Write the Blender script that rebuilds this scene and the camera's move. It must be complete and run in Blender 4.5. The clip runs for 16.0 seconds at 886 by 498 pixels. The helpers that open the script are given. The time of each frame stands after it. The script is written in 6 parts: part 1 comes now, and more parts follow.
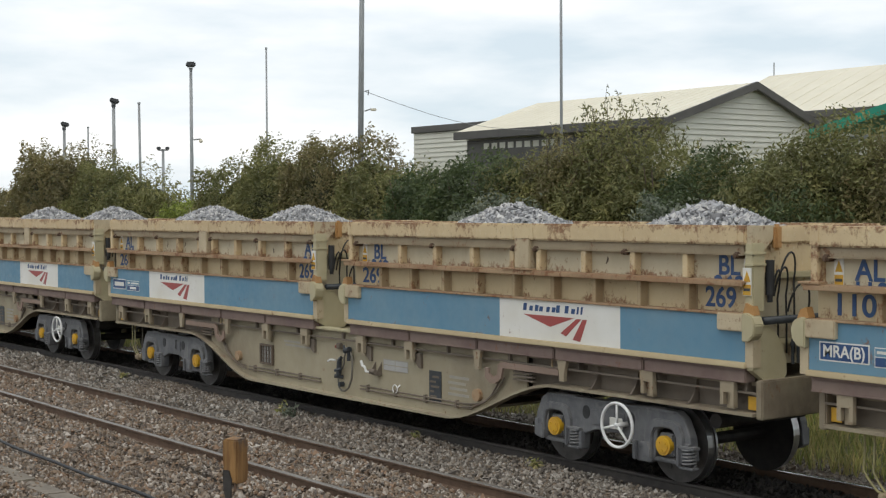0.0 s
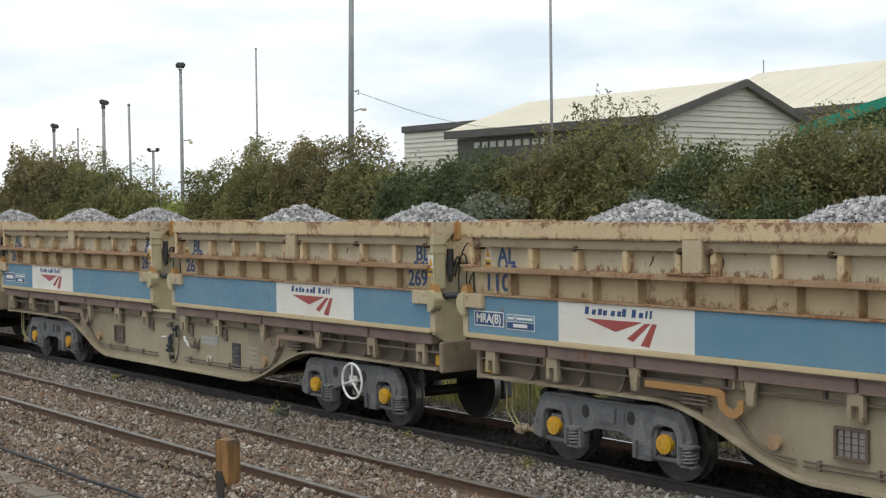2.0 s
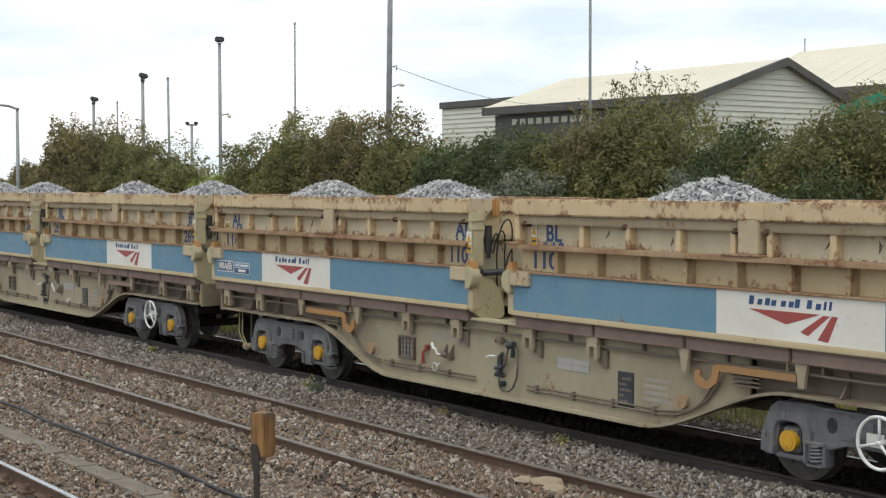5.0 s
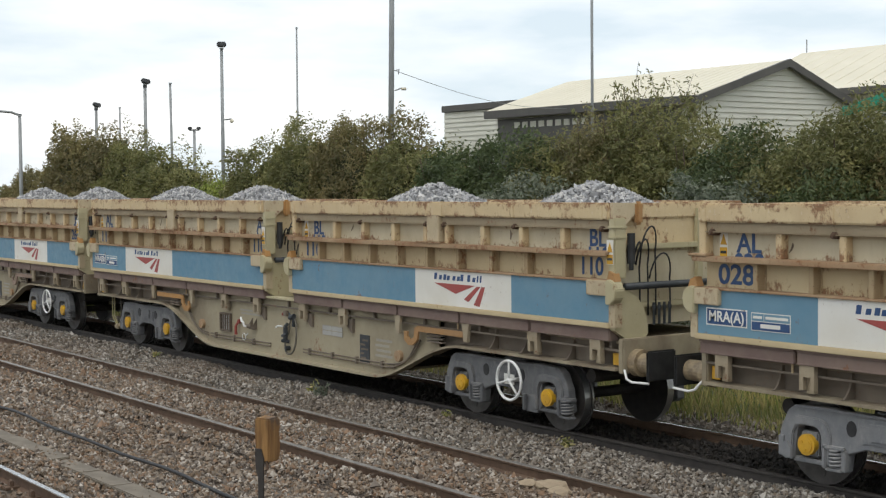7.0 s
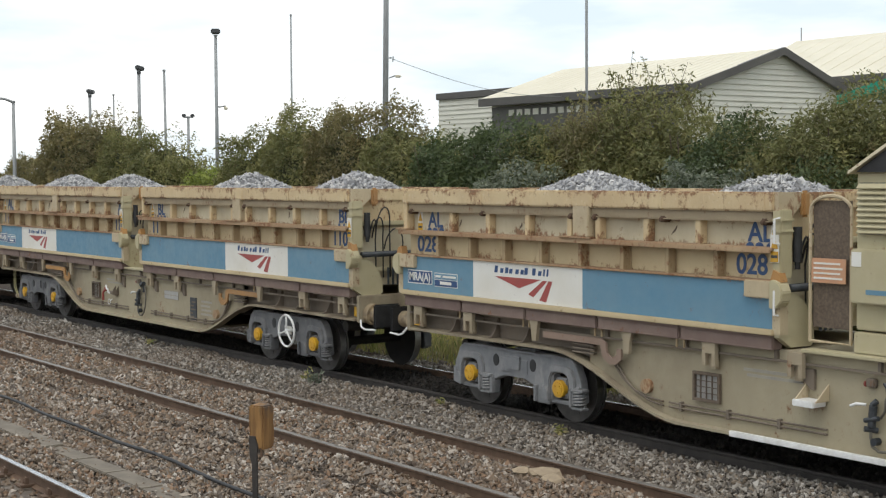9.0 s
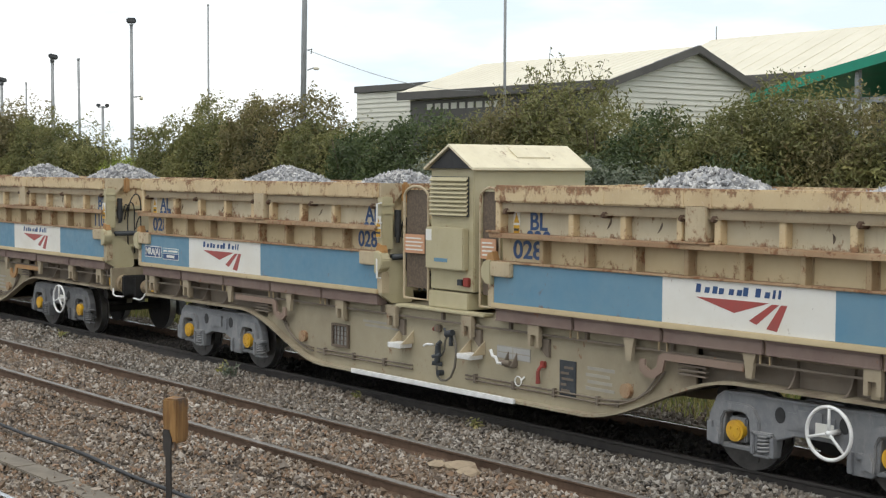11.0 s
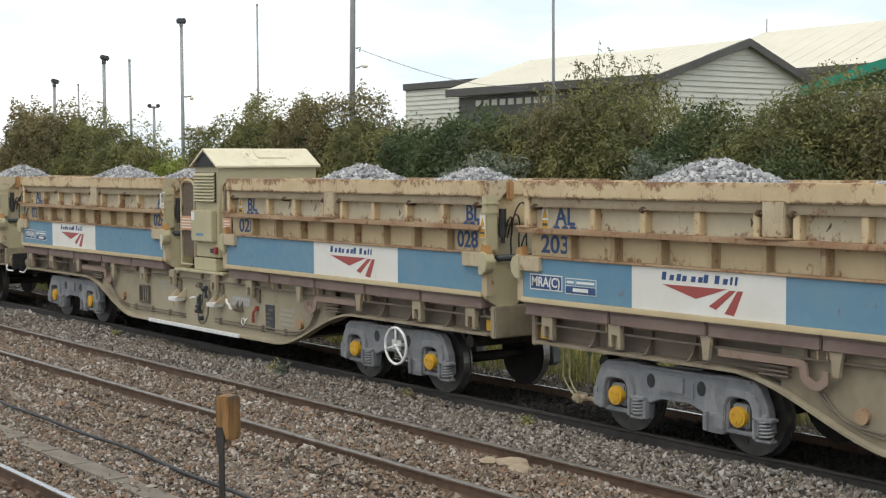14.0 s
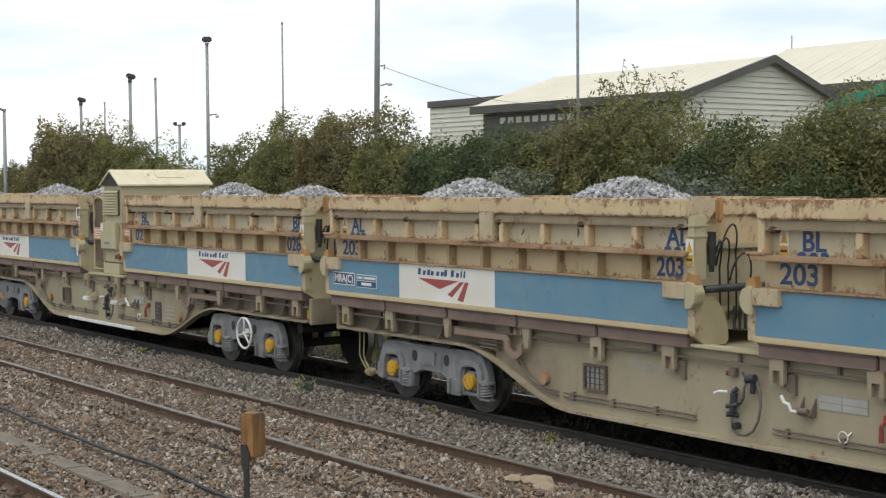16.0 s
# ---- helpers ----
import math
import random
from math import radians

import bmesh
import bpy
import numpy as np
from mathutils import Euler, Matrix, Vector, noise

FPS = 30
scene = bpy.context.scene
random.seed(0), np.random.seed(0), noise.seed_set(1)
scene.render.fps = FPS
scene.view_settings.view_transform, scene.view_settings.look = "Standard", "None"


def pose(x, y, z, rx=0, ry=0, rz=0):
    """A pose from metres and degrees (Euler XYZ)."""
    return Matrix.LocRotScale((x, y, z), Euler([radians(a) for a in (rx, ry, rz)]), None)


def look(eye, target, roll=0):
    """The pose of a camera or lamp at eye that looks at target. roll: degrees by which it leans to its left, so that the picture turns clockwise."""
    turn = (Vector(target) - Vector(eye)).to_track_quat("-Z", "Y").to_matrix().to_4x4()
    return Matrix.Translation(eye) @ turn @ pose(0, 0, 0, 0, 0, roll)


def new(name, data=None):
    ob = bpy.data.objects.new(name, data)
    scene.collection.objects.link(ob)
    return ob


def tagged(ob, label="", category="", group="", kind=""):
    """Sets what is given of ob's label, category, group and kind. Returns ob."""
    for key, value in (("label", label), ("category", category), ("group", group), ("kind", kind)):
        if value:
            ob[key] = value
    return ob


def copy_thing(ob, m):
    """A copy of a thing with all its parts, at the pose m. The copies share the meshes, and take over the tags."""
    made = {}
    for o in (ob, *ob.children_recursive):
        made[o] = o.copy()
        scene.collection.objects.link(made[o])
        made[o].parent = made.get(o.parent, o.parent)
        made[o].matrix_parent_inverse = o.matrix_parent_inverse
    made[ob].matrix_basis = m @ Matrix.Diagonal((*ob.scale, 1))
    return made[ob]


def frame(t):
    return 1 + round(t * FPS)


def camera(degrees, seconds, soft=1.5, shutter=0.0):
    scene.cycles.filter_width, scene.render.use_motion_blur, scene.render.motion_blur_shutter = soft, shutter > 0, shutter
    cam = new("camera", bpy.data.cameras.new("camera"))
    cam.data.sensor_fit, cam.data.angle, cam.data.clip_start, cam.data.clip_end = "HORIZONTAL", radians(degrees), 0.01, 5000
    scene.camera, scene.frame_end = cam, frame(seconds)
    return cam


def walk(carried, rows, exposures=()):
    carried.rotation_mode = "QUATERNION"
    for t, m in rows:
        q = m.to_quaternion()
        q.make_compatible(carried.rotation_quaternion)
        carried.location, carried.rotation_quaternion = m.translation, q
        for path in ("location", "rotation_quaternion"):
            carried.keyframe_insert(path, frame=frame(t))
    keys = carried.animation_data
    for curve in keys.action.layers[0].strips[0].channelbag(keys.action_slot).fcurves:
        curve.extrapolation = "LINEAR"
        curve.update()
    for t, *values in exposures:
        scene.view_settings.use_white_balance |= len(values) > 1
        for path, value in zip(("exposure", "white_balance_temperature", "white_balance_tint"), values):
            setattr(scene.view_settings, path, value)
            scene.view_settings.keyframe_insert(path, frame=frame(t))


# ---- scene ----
cam = camera(34.18, 16.0, soft=1.25)
EYE = (0.0, 0.0, 3.25)
# seconds, yaw, pitch, roll: the camera turns on one spot
TURNS = [
    (0, 53.623, -1.647, 0.313), (0.5, 53.414, -1.746, 0.523), (1, 53.312, -1.558, 0.367),
    (1.5, 52.966, -1.438, 0.538), (2, 53.262, -1.679, 0.707), (2.5, 53.459, -2.294, 0.678),
    (3, 53.962, -2.738, 0.638), (3.5, 54.206, -2.912, 0.603), (4, 54.370, -2.880, 0.551),
    (4.2, 54.445, -2.817, 0.442), (6.3, 55.154, -2.342, 0.197), (6.5, 55.149, -2.307, 0.457),
    (7, 54.839, -2.466, 0.481), (7.5, 54.843, -2.680, 0.362), (8, 54.830, -2.940, 0.379),
    (8.2, 54.790, -2.951, 0.392), (10.3, 52.737, -3.146, -0.270), (10.5, 51.802, -3.286, -0.285),
    (11, 51.347, -3.212, -0.226), (11.5, 51.630, -3.453, -0.174), (12, 51.614, -3.493, -0.457),
    (12.5, 52.193, -3.235, -0.502), (13, 52.803, -3.116, 0.042), (13.5, 52.977, -3.200, 0.244),
    (14, 53.300, -3.340, 0.340), (14.5, 53.432, -3.321, 0.231), (15, 53.773, -2.912, 0.339),
    (15.5, 53.985, -2.764, 0.393), (16, 54.273, -2.650, 0.443),
]
GLARE = [(0, 0.13), (1.5, 0.17), (3.5, 0.32), (4.2, 0.32), (7, 0.22), (8.2, 0.27), (10.3, 0.40), (12.5, 0.40), (14.5, 0.39), (16, 0.29)]
walk(cam, [(t, pose(*EYE, 90 + p, r, y)) for t, y, p, r in TURNS], GLARE)

# how far the train has gone, in metres, at these seconds
RUN = [
    (0, 0.000), (0.5, 1.348), (1, 2.792), (1.5, 4.144), (2, 5.621), (2.5, 6.991),
    (3, 8.486), (3.5, 9.885), (4, 11.418), (4.2, 11.998), (6.3, 18.298), (6.5, 18.922),
    (7, 20.466), (7.5, 21.888), (8, 23.423), (8.2, 24.041), (10.3, 30.083), (10.5, 30.646),
    (11, 32.139), (11.5, 33.508), (12, 34.973), (12.5, 36.322), (13, 37.768), (13.5, 39.108),
    (14, 40.540), (14.5, 41.837), (15, 43.269), (15.5, 44.547), (16, 45.945),
]

# ---- light ----
world = bpy.data.worlds.new("overcast_sky")
scene.world = world
world.use_nodes = True
wn, wl = world.node_tree.nodes, world.node_tree.links
wn.clear()
sky = wn.new("ShaderNodeTexSky")
sky.sky_type, sky.sun_disc = "NISHITA", False
sky.sun_elevation, sky.sun_rotation = radians(62), radians(140)
coord = wn.new("ShaderNodeTexCoord")
stretch = wn.new("ShaderNodeMapping")
stretch.inputs["Scale"].default_value = (1.6, 1.6, 6.5)
wl.new(coord.outputs["Generated"], stretch.inputs["Vector"])
puffs = wn.new("ShaderNodeTexNoise")
puffs.inputs["Scale"].default_value, puffs.inputs["Detail"].default_value = 2.4, 7
wl.new(stretch.outputs["Vector"], puffs.inputs["Vector"])
ramp = wn.new("ShaderNodeValToRGB")
ramp.color_ramp.elements[0].position, ramp.color_ramp.elements[1].position = 0.39, 0.65
ramp.color_ramp.elements[0].color, ramp.color_ramp.elements[1].color = (6.0, 6.85, 7.45, 1), (9.95, 9.85, 9.75, 1)
wl.new(puffs.outputs["Fac"], ramp.inputs["Fac"])
blend = wn.new("ShaderNodeMix")
blend.data_type = "RGBA"
blend.inputs["Factor"].default_value = 0.9
wl.new(sky.outputs["Color"], blend.inputs["A"])
wl.new(ramp.outputs["Color"], blend.inputs["B"])
back = wn.new("ShaderNodeBackground")
back.inputs["Strength"].default_value = 0.112
wl.new(blend.outputs["Result"], back.inputs["Color"])
wl.new(back.outputs["Background"], wn.new("ShaderNodeOutputWorld").inputs["Surface"])
sun = new("sun", bpy.data.lights.new("sun", "SUN"))
sun.data.energy, sun.data.angle, sun.data.color = 0.9, radians(35), (1.0, 0.95, 0.87)
sun.matrix_world = look((0, 0, 30), (-10, 12, 0))


# ---- materials ----
def material(name, rough=0.7, metal=0.0):
    m = bpy.data.materials.new(name)
    m.use_nodes = True
    b = m.node_tree.nodes["Principled BSDF"]
    b.inputs["Roughness"].default_value, b.inputs["Metallic"].default_value = rough, metal
    return m, m.node_tree.nodes, m.node_tree.links, b


def noise_node(n, l, scale, detail=5, space="Object", size=(1, 1, 1), rough=0.55):
    c, mp, t = n.new("ShaderNodeTexCoord"), n.new("ShaderNodeMapping"), n.new("ShaderNodeTexNoise")
    mp.inputs["Scale"].default_value = size
    t.inputs["Scale"].default_value, t.inputs["Detail"].default_value, t.inputs["Roughness"].default_value = scale, detail, rough
    l.new(c.outputs[space], mp.inputs["Vector"])
    l.new(mp.outputs["Vector"], t.inputs["Vector"])
    return t.outputs["Fac"]


def spread(n, l, fac, lo, hi, a=(0, 0, 0), b=(1, 1, 1)):
    r = n.new("ShaderNodeValToRGB")
    r.color_ramp.elements[0].position, r.color_ramp.elements[1].position = lo, hi
    r.color_ramp.elements[0].color, r.color_ramp.elements[1].color = (*a, 1), (*b, 1)
    l.new(fac, r.inputs["Fac"])
    return r.outputs["Color"]


def mixed(n, l, fac, a, b, how="MIX"):
    x = n.new("ShaderNodeMix")
    x.data_type, x.blend_type = "RGBA", how
    for key, v in (("Factor", fac), ("A", a), ("B", b)):
        if isinstance(v, tuple):
            x.inputs[key].default_value = (*v, 1)
        elif isinstance(v, float):
            x.inputs[key].default_value = v
        else:
            l.new(v, x.inputs[key])
    return x.outputs["Result"]


def bump(n, l, b, height, strength=0.3, distance=0.01):
    k = n.new("ShaderNodeBump")
    k.inputs["Strength"].default_value, k.inputs["Distance"].default_value = strength, distance
    l.new(height, k.inputs["Height"])
    l.new(k.outputs["Normal"], b.inputs["Normal"])


def painted(name, base, worn, rust_amount=0.5, rough=0.6, dirt=(0.21, 0.15, 0.095), rust=(0.25, 0.105, 0.042), ledges=(), flake=0.0, spray=0.0):
    """Old paint on steel: faded areas, soft grime, a few runs, ragged rust that gathers along the ledges (heights)."""
    m, n, l, b = material(name, rough)
    c, info = n.new("ShaderNodeTexCoord"), n.new("ShaderNodeObjectInfo")
    shift, place = n.new("ShaderNodeCombineXYZ"), n.new("ShaderNodeVectorMath")
    far = n.new("ShaderNodeMath")
    far.operation, far.inputs[1].default_value = "MULTIPLY", 43.0
    l.new(info.outputs["Random"], far.inputs[0])
    l.new(far.outputs["Value"], shift.inputs["X"])
    l.new(far.outputs["Value"], shift.inputs["Y"])
    l.new(c.outputs["Object"], place.inputs[0])
    l.new(shift.outputs["Vector"], place.inputs[1])

    def grain(scale, detail=5, size=(1, 1, 1), coarse=0.55):
        mp, t = n.new("ShaderNodeMapping"), n.new("ShaderNodeTexNoise")
        mp.inputs["Scale"].default_value = size
        t.inputs["Scale"].default_value, t.inputs["Detail"].default_value, t.inputs["Roughness"].default_value = scale, detail, coarse
        l.new(place.outputs["Vector"], mp.inputs["Vector"])
        l.new(mp.outputs["Vector"], t.inputs["Vector"])
        return t.outputs["Fac"]

    def sums(a, k, how="MULTIPLY_ADD", c0=0.0):
        x = n.new("ShaderNodeMath")
        x.operation = how
        for q, v in enumerate((a, k, c0)):
            if isinstance(v, float):
                x.inputs[q].default_value = v
            else:
                l.new(v, x.inputs[q])
        return x.outputs["Value"]

    col = mixed(n, l, spread(n, l, grain(1.3, 4), 0.35, 0.7), base, worn)
    grime = spread(n, l, grain(3.2, 7, (1, 1, 0.6), 0.62), 0.44, 0.72)
    col = mixed(n, l, sums(grime, 0.34 * min(1.0, rust_amount + 0.25)), col, dirt)
    run = sums(spread(n, l, grain(9.0, 5, (1, 1, 0.10), 0.6), 0.56, 0.70), spread(n, l, grain(1.7, 3), 0.46, 0.62), "MULTIPLY")
    col = mixed(n, l, sums(run, 0.32 * min(1.0, rust_amount + 0.1)), col, dirt)
    if spray:
        # brown dust thrown up by the wheels towards the wagon's ends
        ends, reach = n.new("ShaderNodeSeparateXYZ"), n.new("ShaderNodeMapRange")
        l.new(c.outputs["Object"], ends.inputs["Vector"])
        reach.inputs["From Min"].default_value, reach.inputs["From Max"].default_value, reach.inputs["To Max"].default_value = 1.6, 4.6, spray
        l.new(sums(ends.outputs["X"], 0.0, "ABSOLUTE"), reach.inputs["Value"])
        cloud = spread(n, l, grain(1.9, 6, (1, 1, 0.7), 0.6), 0.30, 0.62)
        col = mixed(n, l, sums(reach.outputs["Result"], cloud, "MULTIPLY"), col, (0.155, 0.115, 0.08))
    # ragged rust, thicker along the ledges
    where = sums(grain(2.1, 4), 0.40, c0=0.0)
    where = sums(grain(13.0, 9, (1, 1, 0.75), 0.72), 0.62, c0=where)
    if ledges:
        z = n.new("ShaderNodeSeparateXYZ")
        l.new(c.outputs["Object"], z.inputs["Vector"])
        for height, reach, pull in ledges:
            d = sums(sums(z.outputs["Z"], -height, "ADD"), 0.0, "ABSOLUTE")
            k = n.new("ShaderNodeMapRange")
            k.inputs["From Min"].default_value, k.inputs["From Max"].default_value = 0.0, reach
            k.inputs["To Min"].default_value, k.inputs["To Max"].default_value = pull, 0.0
            l.new(d, k.inputs["Value"])
            where = sums(where, k.outputs["Result"], "ADD")
    lo = 0.62 - 0.10 * rust_amount
    tone = mixed(n, l, spread(n, l, grain(30.0, 4), 0.35, 0.65), rust, tuple(0.5 * v for v in rust))
    col = mixed(n, l, sums(spread(n, l, where, lo, lo + 0.075), 0.86), col, tone)
    if flake:
        chip = spread(n, l, grain(24.0, 6, (1, 1, 0.8), 0.6), 0.60, 0.66)
        col = mixed(n, l, sums(chip, flake), col, (0.68, 0.60, 0.45))
    speck = spread(n, l, grain(48.0, 4, (1, 1, 0.7), 0.6), 0.70 - 0.06 * rust_amount, 0.76 - 0.06 * rust_amount)
    col = mixed(n, l, sums(speck, 0.7), col, (0.10, 0.05, 0.03))
    l.new(col, b.inputs["Base Color"])
    l.new(spread(n, l, grain(9.0, 5), 0.3, 0.7, (rough - 0.1,) * 3, (min(1, rough + 0.2),) * 3), b.inputs["Roughness"])
    bump(n, l, b, grain(26.0, 6), 0.16, 0.01)
    return m


def rough_metal(name, base, second, rough=0.6, metal=0.0, scale=6.0):
    m, n, l, b = material(name, rough, metal)
    col = mixed(n, l, spread(n, l, noise_node(n, l, scale, 7, rough=0.65), 0.38, 0.66), base, second)
    l.new(col, b.inputs["Base Color"])
    bump(n, l, b, noise_node(n, l, scale * 6, 6), 0.25, 0.008)
    return m


CREAM = painted("cream_paint", (0.470, 0.384, 0.246), (0.522, 0.433, 0.289), 0.7, ledges=((2.44, 0.09, 0.07), (2.85, 0.07, 0.05)))
RUSTY_RIB = painted("rusty_rib_paint", (0.43, 0.335, 0.20), (0.36, 0.26, 0.145), 0.75, 0.75, (0.17, 0.10, 0.06))
CREAM_RUSTY = painted("rusty_cream_paint", (0.418, 0.295, 0.174), (0.324, 0.197, 0.106), 1.0, 0.75, (0.17, 0.10, 0.06))
RIM = painted("flaking_rim_paint", (0.61, 0.485, 0.29), (0.55, 0.415, 0.24), 0.55, 0.65, (0.34, 0.22, 0.13), (0.27, 0.12, 0.055), ((3.04, 0.12, 0.105), (2.825, 0.07, 0.075), (2.44, 0.16, 0.10)), 0.3)
STRIP = painted("rust_washed_paint", (0.57, 0.465, 0.285), (0.50, 0.395, 0.235), 0.2, 0.7, (0.38, 0.27, 0.16), ledges=((2.086, 0.13, 0.10), (2.376, 0.07, 0.06)))
SHELF = painted("rust_brown_rail", (0.31, 0.185, 0.10), (0.42, 0.30, 0.18), 0.9, 0.8)
# olive channel paint, taken darker for the shade below the rim
CHANNEL = painted("olive_grimy_shaded_channel", (0.376, 0.305, 0.203), (0.303, 0.241, 0.154), 0.55, 0.75)
BELLY = painted("dusty_cream_frame", (0.34, 0.295, 0.20), (0.385, 0.335, 0.228), 0.15, 0.75, (0.20, 0.15, 0.10), ledges=((0.33, 0.09, 0.05),), spray=0.8)
CREAM_CLEAN = painted("clean_cream_paint", (0.43, 0.38, 0.232), (0.475, 0.425, 0.275), 0.1)
RECESS = painted("grey_cream_paint", (0.565, 0.505, 0.36), (0.485, 0.42, 0.285), 0.3, ledges=((2.45, 0.09, 0.10), (2.72, 0.05, 0.08)))
BLUE = painted("faded_blue_paint", (0.105, 0.235, 0.335), (0.145, 0.265, 0.345), 0.12, 0.5, (0.20, 0.25, 0.26), ledges=((2.06, 0.03, 0.05), (1.56, 0.03, 0.06)))
WHITE = painted("white_panel_paint", (0.74, 0.73, 0.68), (0.68, 0.655, 0.58), 0.0, 0.5, (0.42, 0.37, 0.29))
BROWN = painted("brown_beam_paint", (0.165, 0.112, 0.096), (0.22, 0.16, 0.13), 0.25, 0.75, (0.28, 0.22, 0.17))
HOOK = painted("ochre_rusty_hook", (0.42, 0.22, 0.07), (0.34, 0.19, 0.08), 0.3, 0.7)
HOOK_GREY = painted("dull_brown_hook", (0.27, 0.19, 0.145), (0.22, 0.16, 0.125), 0.3, 0.8)
FRAME_GREY = painted("dusty_grey_frame", (0.19, 0.155, 0.118), (0.135, 0.11, 0.085), 0.2, 0.85)
FORK = painted("grimy_bracket_paint", (0.37, 0.31, 0.215), (0.30, 0.245, 0.165), 0.4, 0.8)


def dusty_steel(name, base, second, dust):
    """Dark cast steel with pale dust settled on what faces up and rubbed streaks of it elsewhere."""
    m, n, l, b = material(name, 0.7)
    col = mixed(n, l, spread(n, l, noise_node(n, l, 5.0, 7, rough=0.65), 0.38, 0.66), base, second)
    col = mixed(n, l, spread(n, l, noise_node(n, l, 11.0, 8, size=(1, 1, 0.35), rough=0.7), 0.54, 0.74, b=(0.6, 0.6, 0.6)), col, dust)
    g, z, k = n.new("ShaderNodeNewGeometry"), n.new("ShaderNodeSeparateXYZ"), n.new("ShaderNodeMapRange")
    l.new(g.outputs["Normal"], z.inputs["Vector"])
    k.inputs["From Min"].default_value, k.inputs["From Max"].default_value, k.inputs["To Max"].default_value = 0.2, 0.8, 0.75
    l.new(z.outputs["Z"], k.inputs["Value"])
    l.new(mixed(n, l, k.outputs["Result"], col, dust), b.inputs["Base Color"])
    bump(n, l, b, noise_node(n, l, 34.0, 6), 0.3, 0.01)
    return m


BOGIE_PALE = dusty_steel("pale_bogie_grey", (0.165, 0.17, 0.18), (0.23, 0.23, 0.23), (0.34, 0.33, 0.31))
BOGIE = dusty_steel("bogie_grey", (0.105, 0.107, 0.112), (0.16, 0.16, 0.16), (0.27, 0.26, 0.245))
WHEEL = rough_metal("dark_wheel_steel", (0.022, 0.019, 0.017), (0.042, 0.036, 0.031), 0.65)
WHEEL_FACE = rough_metal("greasy_wheel_face", (0.05, 0.045, 0.042), (0.09, 0.082, 0.075), 0.5, 0.2)
TREAD = rough_metal("bright_wheel_tread", (0.45, 0.45, 0.45), (0.3, 0.28, 0.26), 0.35, 0.9)
BLACK = rough_metal("black_rubber", (0.015, 0.015, 0.016), (0.03, 0.03, 0.03), 0.6)
YELLOW = rough_metal("yellow_cap_paint", (0.62, 0.36, 0.02), (0.5, 0.27, 0.03), 0.5)
WHITE_BAR = rough_metal("white_handle_paint", (0.78, 0.78, 0.76), (0.62, 0.61, 0.58), 0.45)
RED = rough_metal("red_paint", (0.28, 0.04, 0.028), (0.18, 0.04, 0.028), 0.6)
LOGO_RED = rough_metal("logo_red_paint", (0.36, 0.065, 0.055), (0.30, 0.07, 0.06), 0.5)
NAVY = rough_metal("navy_lettering", (0.02, 0.055, 0.16), (0.03, 0.08, 0.19), 0.5)
DARK_PLATE = rough_metal("dark_plate", (0.02, 0.025, 0.03), (0.05, 0.055, 0.06), 0.5)
RAIL_TOP = rough_metal("worn_rail_head", (0.26, 0.235, 0.21), (0.36, 0.33, 0.30), 0.4, 0.7)
RAIL_BRIGHT = rough_metal("bright_rail_head", (0.62, 0.62, 0.62), (0.5, 0.5, 0.5), 0.25, 1.0)
# dark copy of the rail steel, for the rail shaded by the wagons
RAIL_DARK = rough_metal("shaded_rail_steel", (0.028, 0.023, 0.02), (0.05, 0.042, 0.036), 0.7)
RAIL_SIDE = rough_metal("rusty_rail_web", (0.085, 0.05, 0.03), (0.13, 0.08, 0.05), 0.85)
TIMBER = rough_metal("old_sleeper_timber", (0.10, 0.08, 0.06), (0.17, 0.14, 0.11), 0.9)
CONCRETE = rough_metal("dirty_concrete", (0.13, 0.11, 0.085), (0.20, 0.17, 0.13), 0.9, 0, 3.0)
POLE = rough_metal("galvanised_pole", (0.24, 0.25, 0.25), (0.32, 0.33, 0.33), 0.55, 0.3, 1.0)
LAMP_DARK = rough_metal("lamp_housing", (0.04, 0.045, 0.05), (0.06, 0.06, 0.06), 0.5)
ROOF = rough_metal("cream_roof_sheet", (0.68, 0.63, 0.50), (0.62, 0.57, 0.44), 0.6, 0, 0.5)
CLADDING = rough_metal("pale_cladding", (0.60, 0.59, 0.51), (0.54, 0.52, 0.45), 0.6, 0, 0.6)
FASCIA = rough_metal("dark_fascia", (0.075, 0.07, 0.065), (0.10, 0.095, 0.085), 0.6, 0, 1.0)
GREEN = rough_metal("green_canopy_paint", (0.0, 0.26, 0.16), (0.01, 0.20, 0.13), 0.45, 0, 1.0)
STENCIL = rough_metal("faded_stencil", (0.30, 0.28, 0.24), (0.36, 0.33, 0.26), 0.7)
FADED = rough_metal("pale_notice", (0.36, 0.35, 0.33), (0.42, 0.41, 0.38), 0.6)
GUARD = rough_metal("rusty_mesh", (0.10, 0.075, 0.055), (0.16, 0.12, 0.085), 0.8, 0.0, 30.0)
ORANGE = rough_metal("faded_orange_notice", (0.58, 0.30, 0.16), (0.52, 0.30, 0.19), 0.6)
BUFFER = rough_metal("greasy_tan_steel", (0.36, 0.28, 0.17), (0.16, 0.12, 0.08), 0.5)
GREY_HOSE = rough_metal("dusty_rubber_hose", (0.10, 0.09, 0.07), (0.16, 0.145, 0.115), 0.7)
HOSE = rough_metal("yellow_grey_hose", (0.38, 0.33, 0.14), (0.28, 0.25, 0.14), 0.6)
PALE_ROCK = rough_metal("pale_sandy_rock", (0.34, 0.265, 0.175), (0.26, 0.20, 0.135), 0.9, 0, 9.0)
CABIN_ROOF = painted("pale_cabin_roof", (0.70, 0.63, 0.45), (0.62, 0.55, 0.38), 0.3, 0.5)
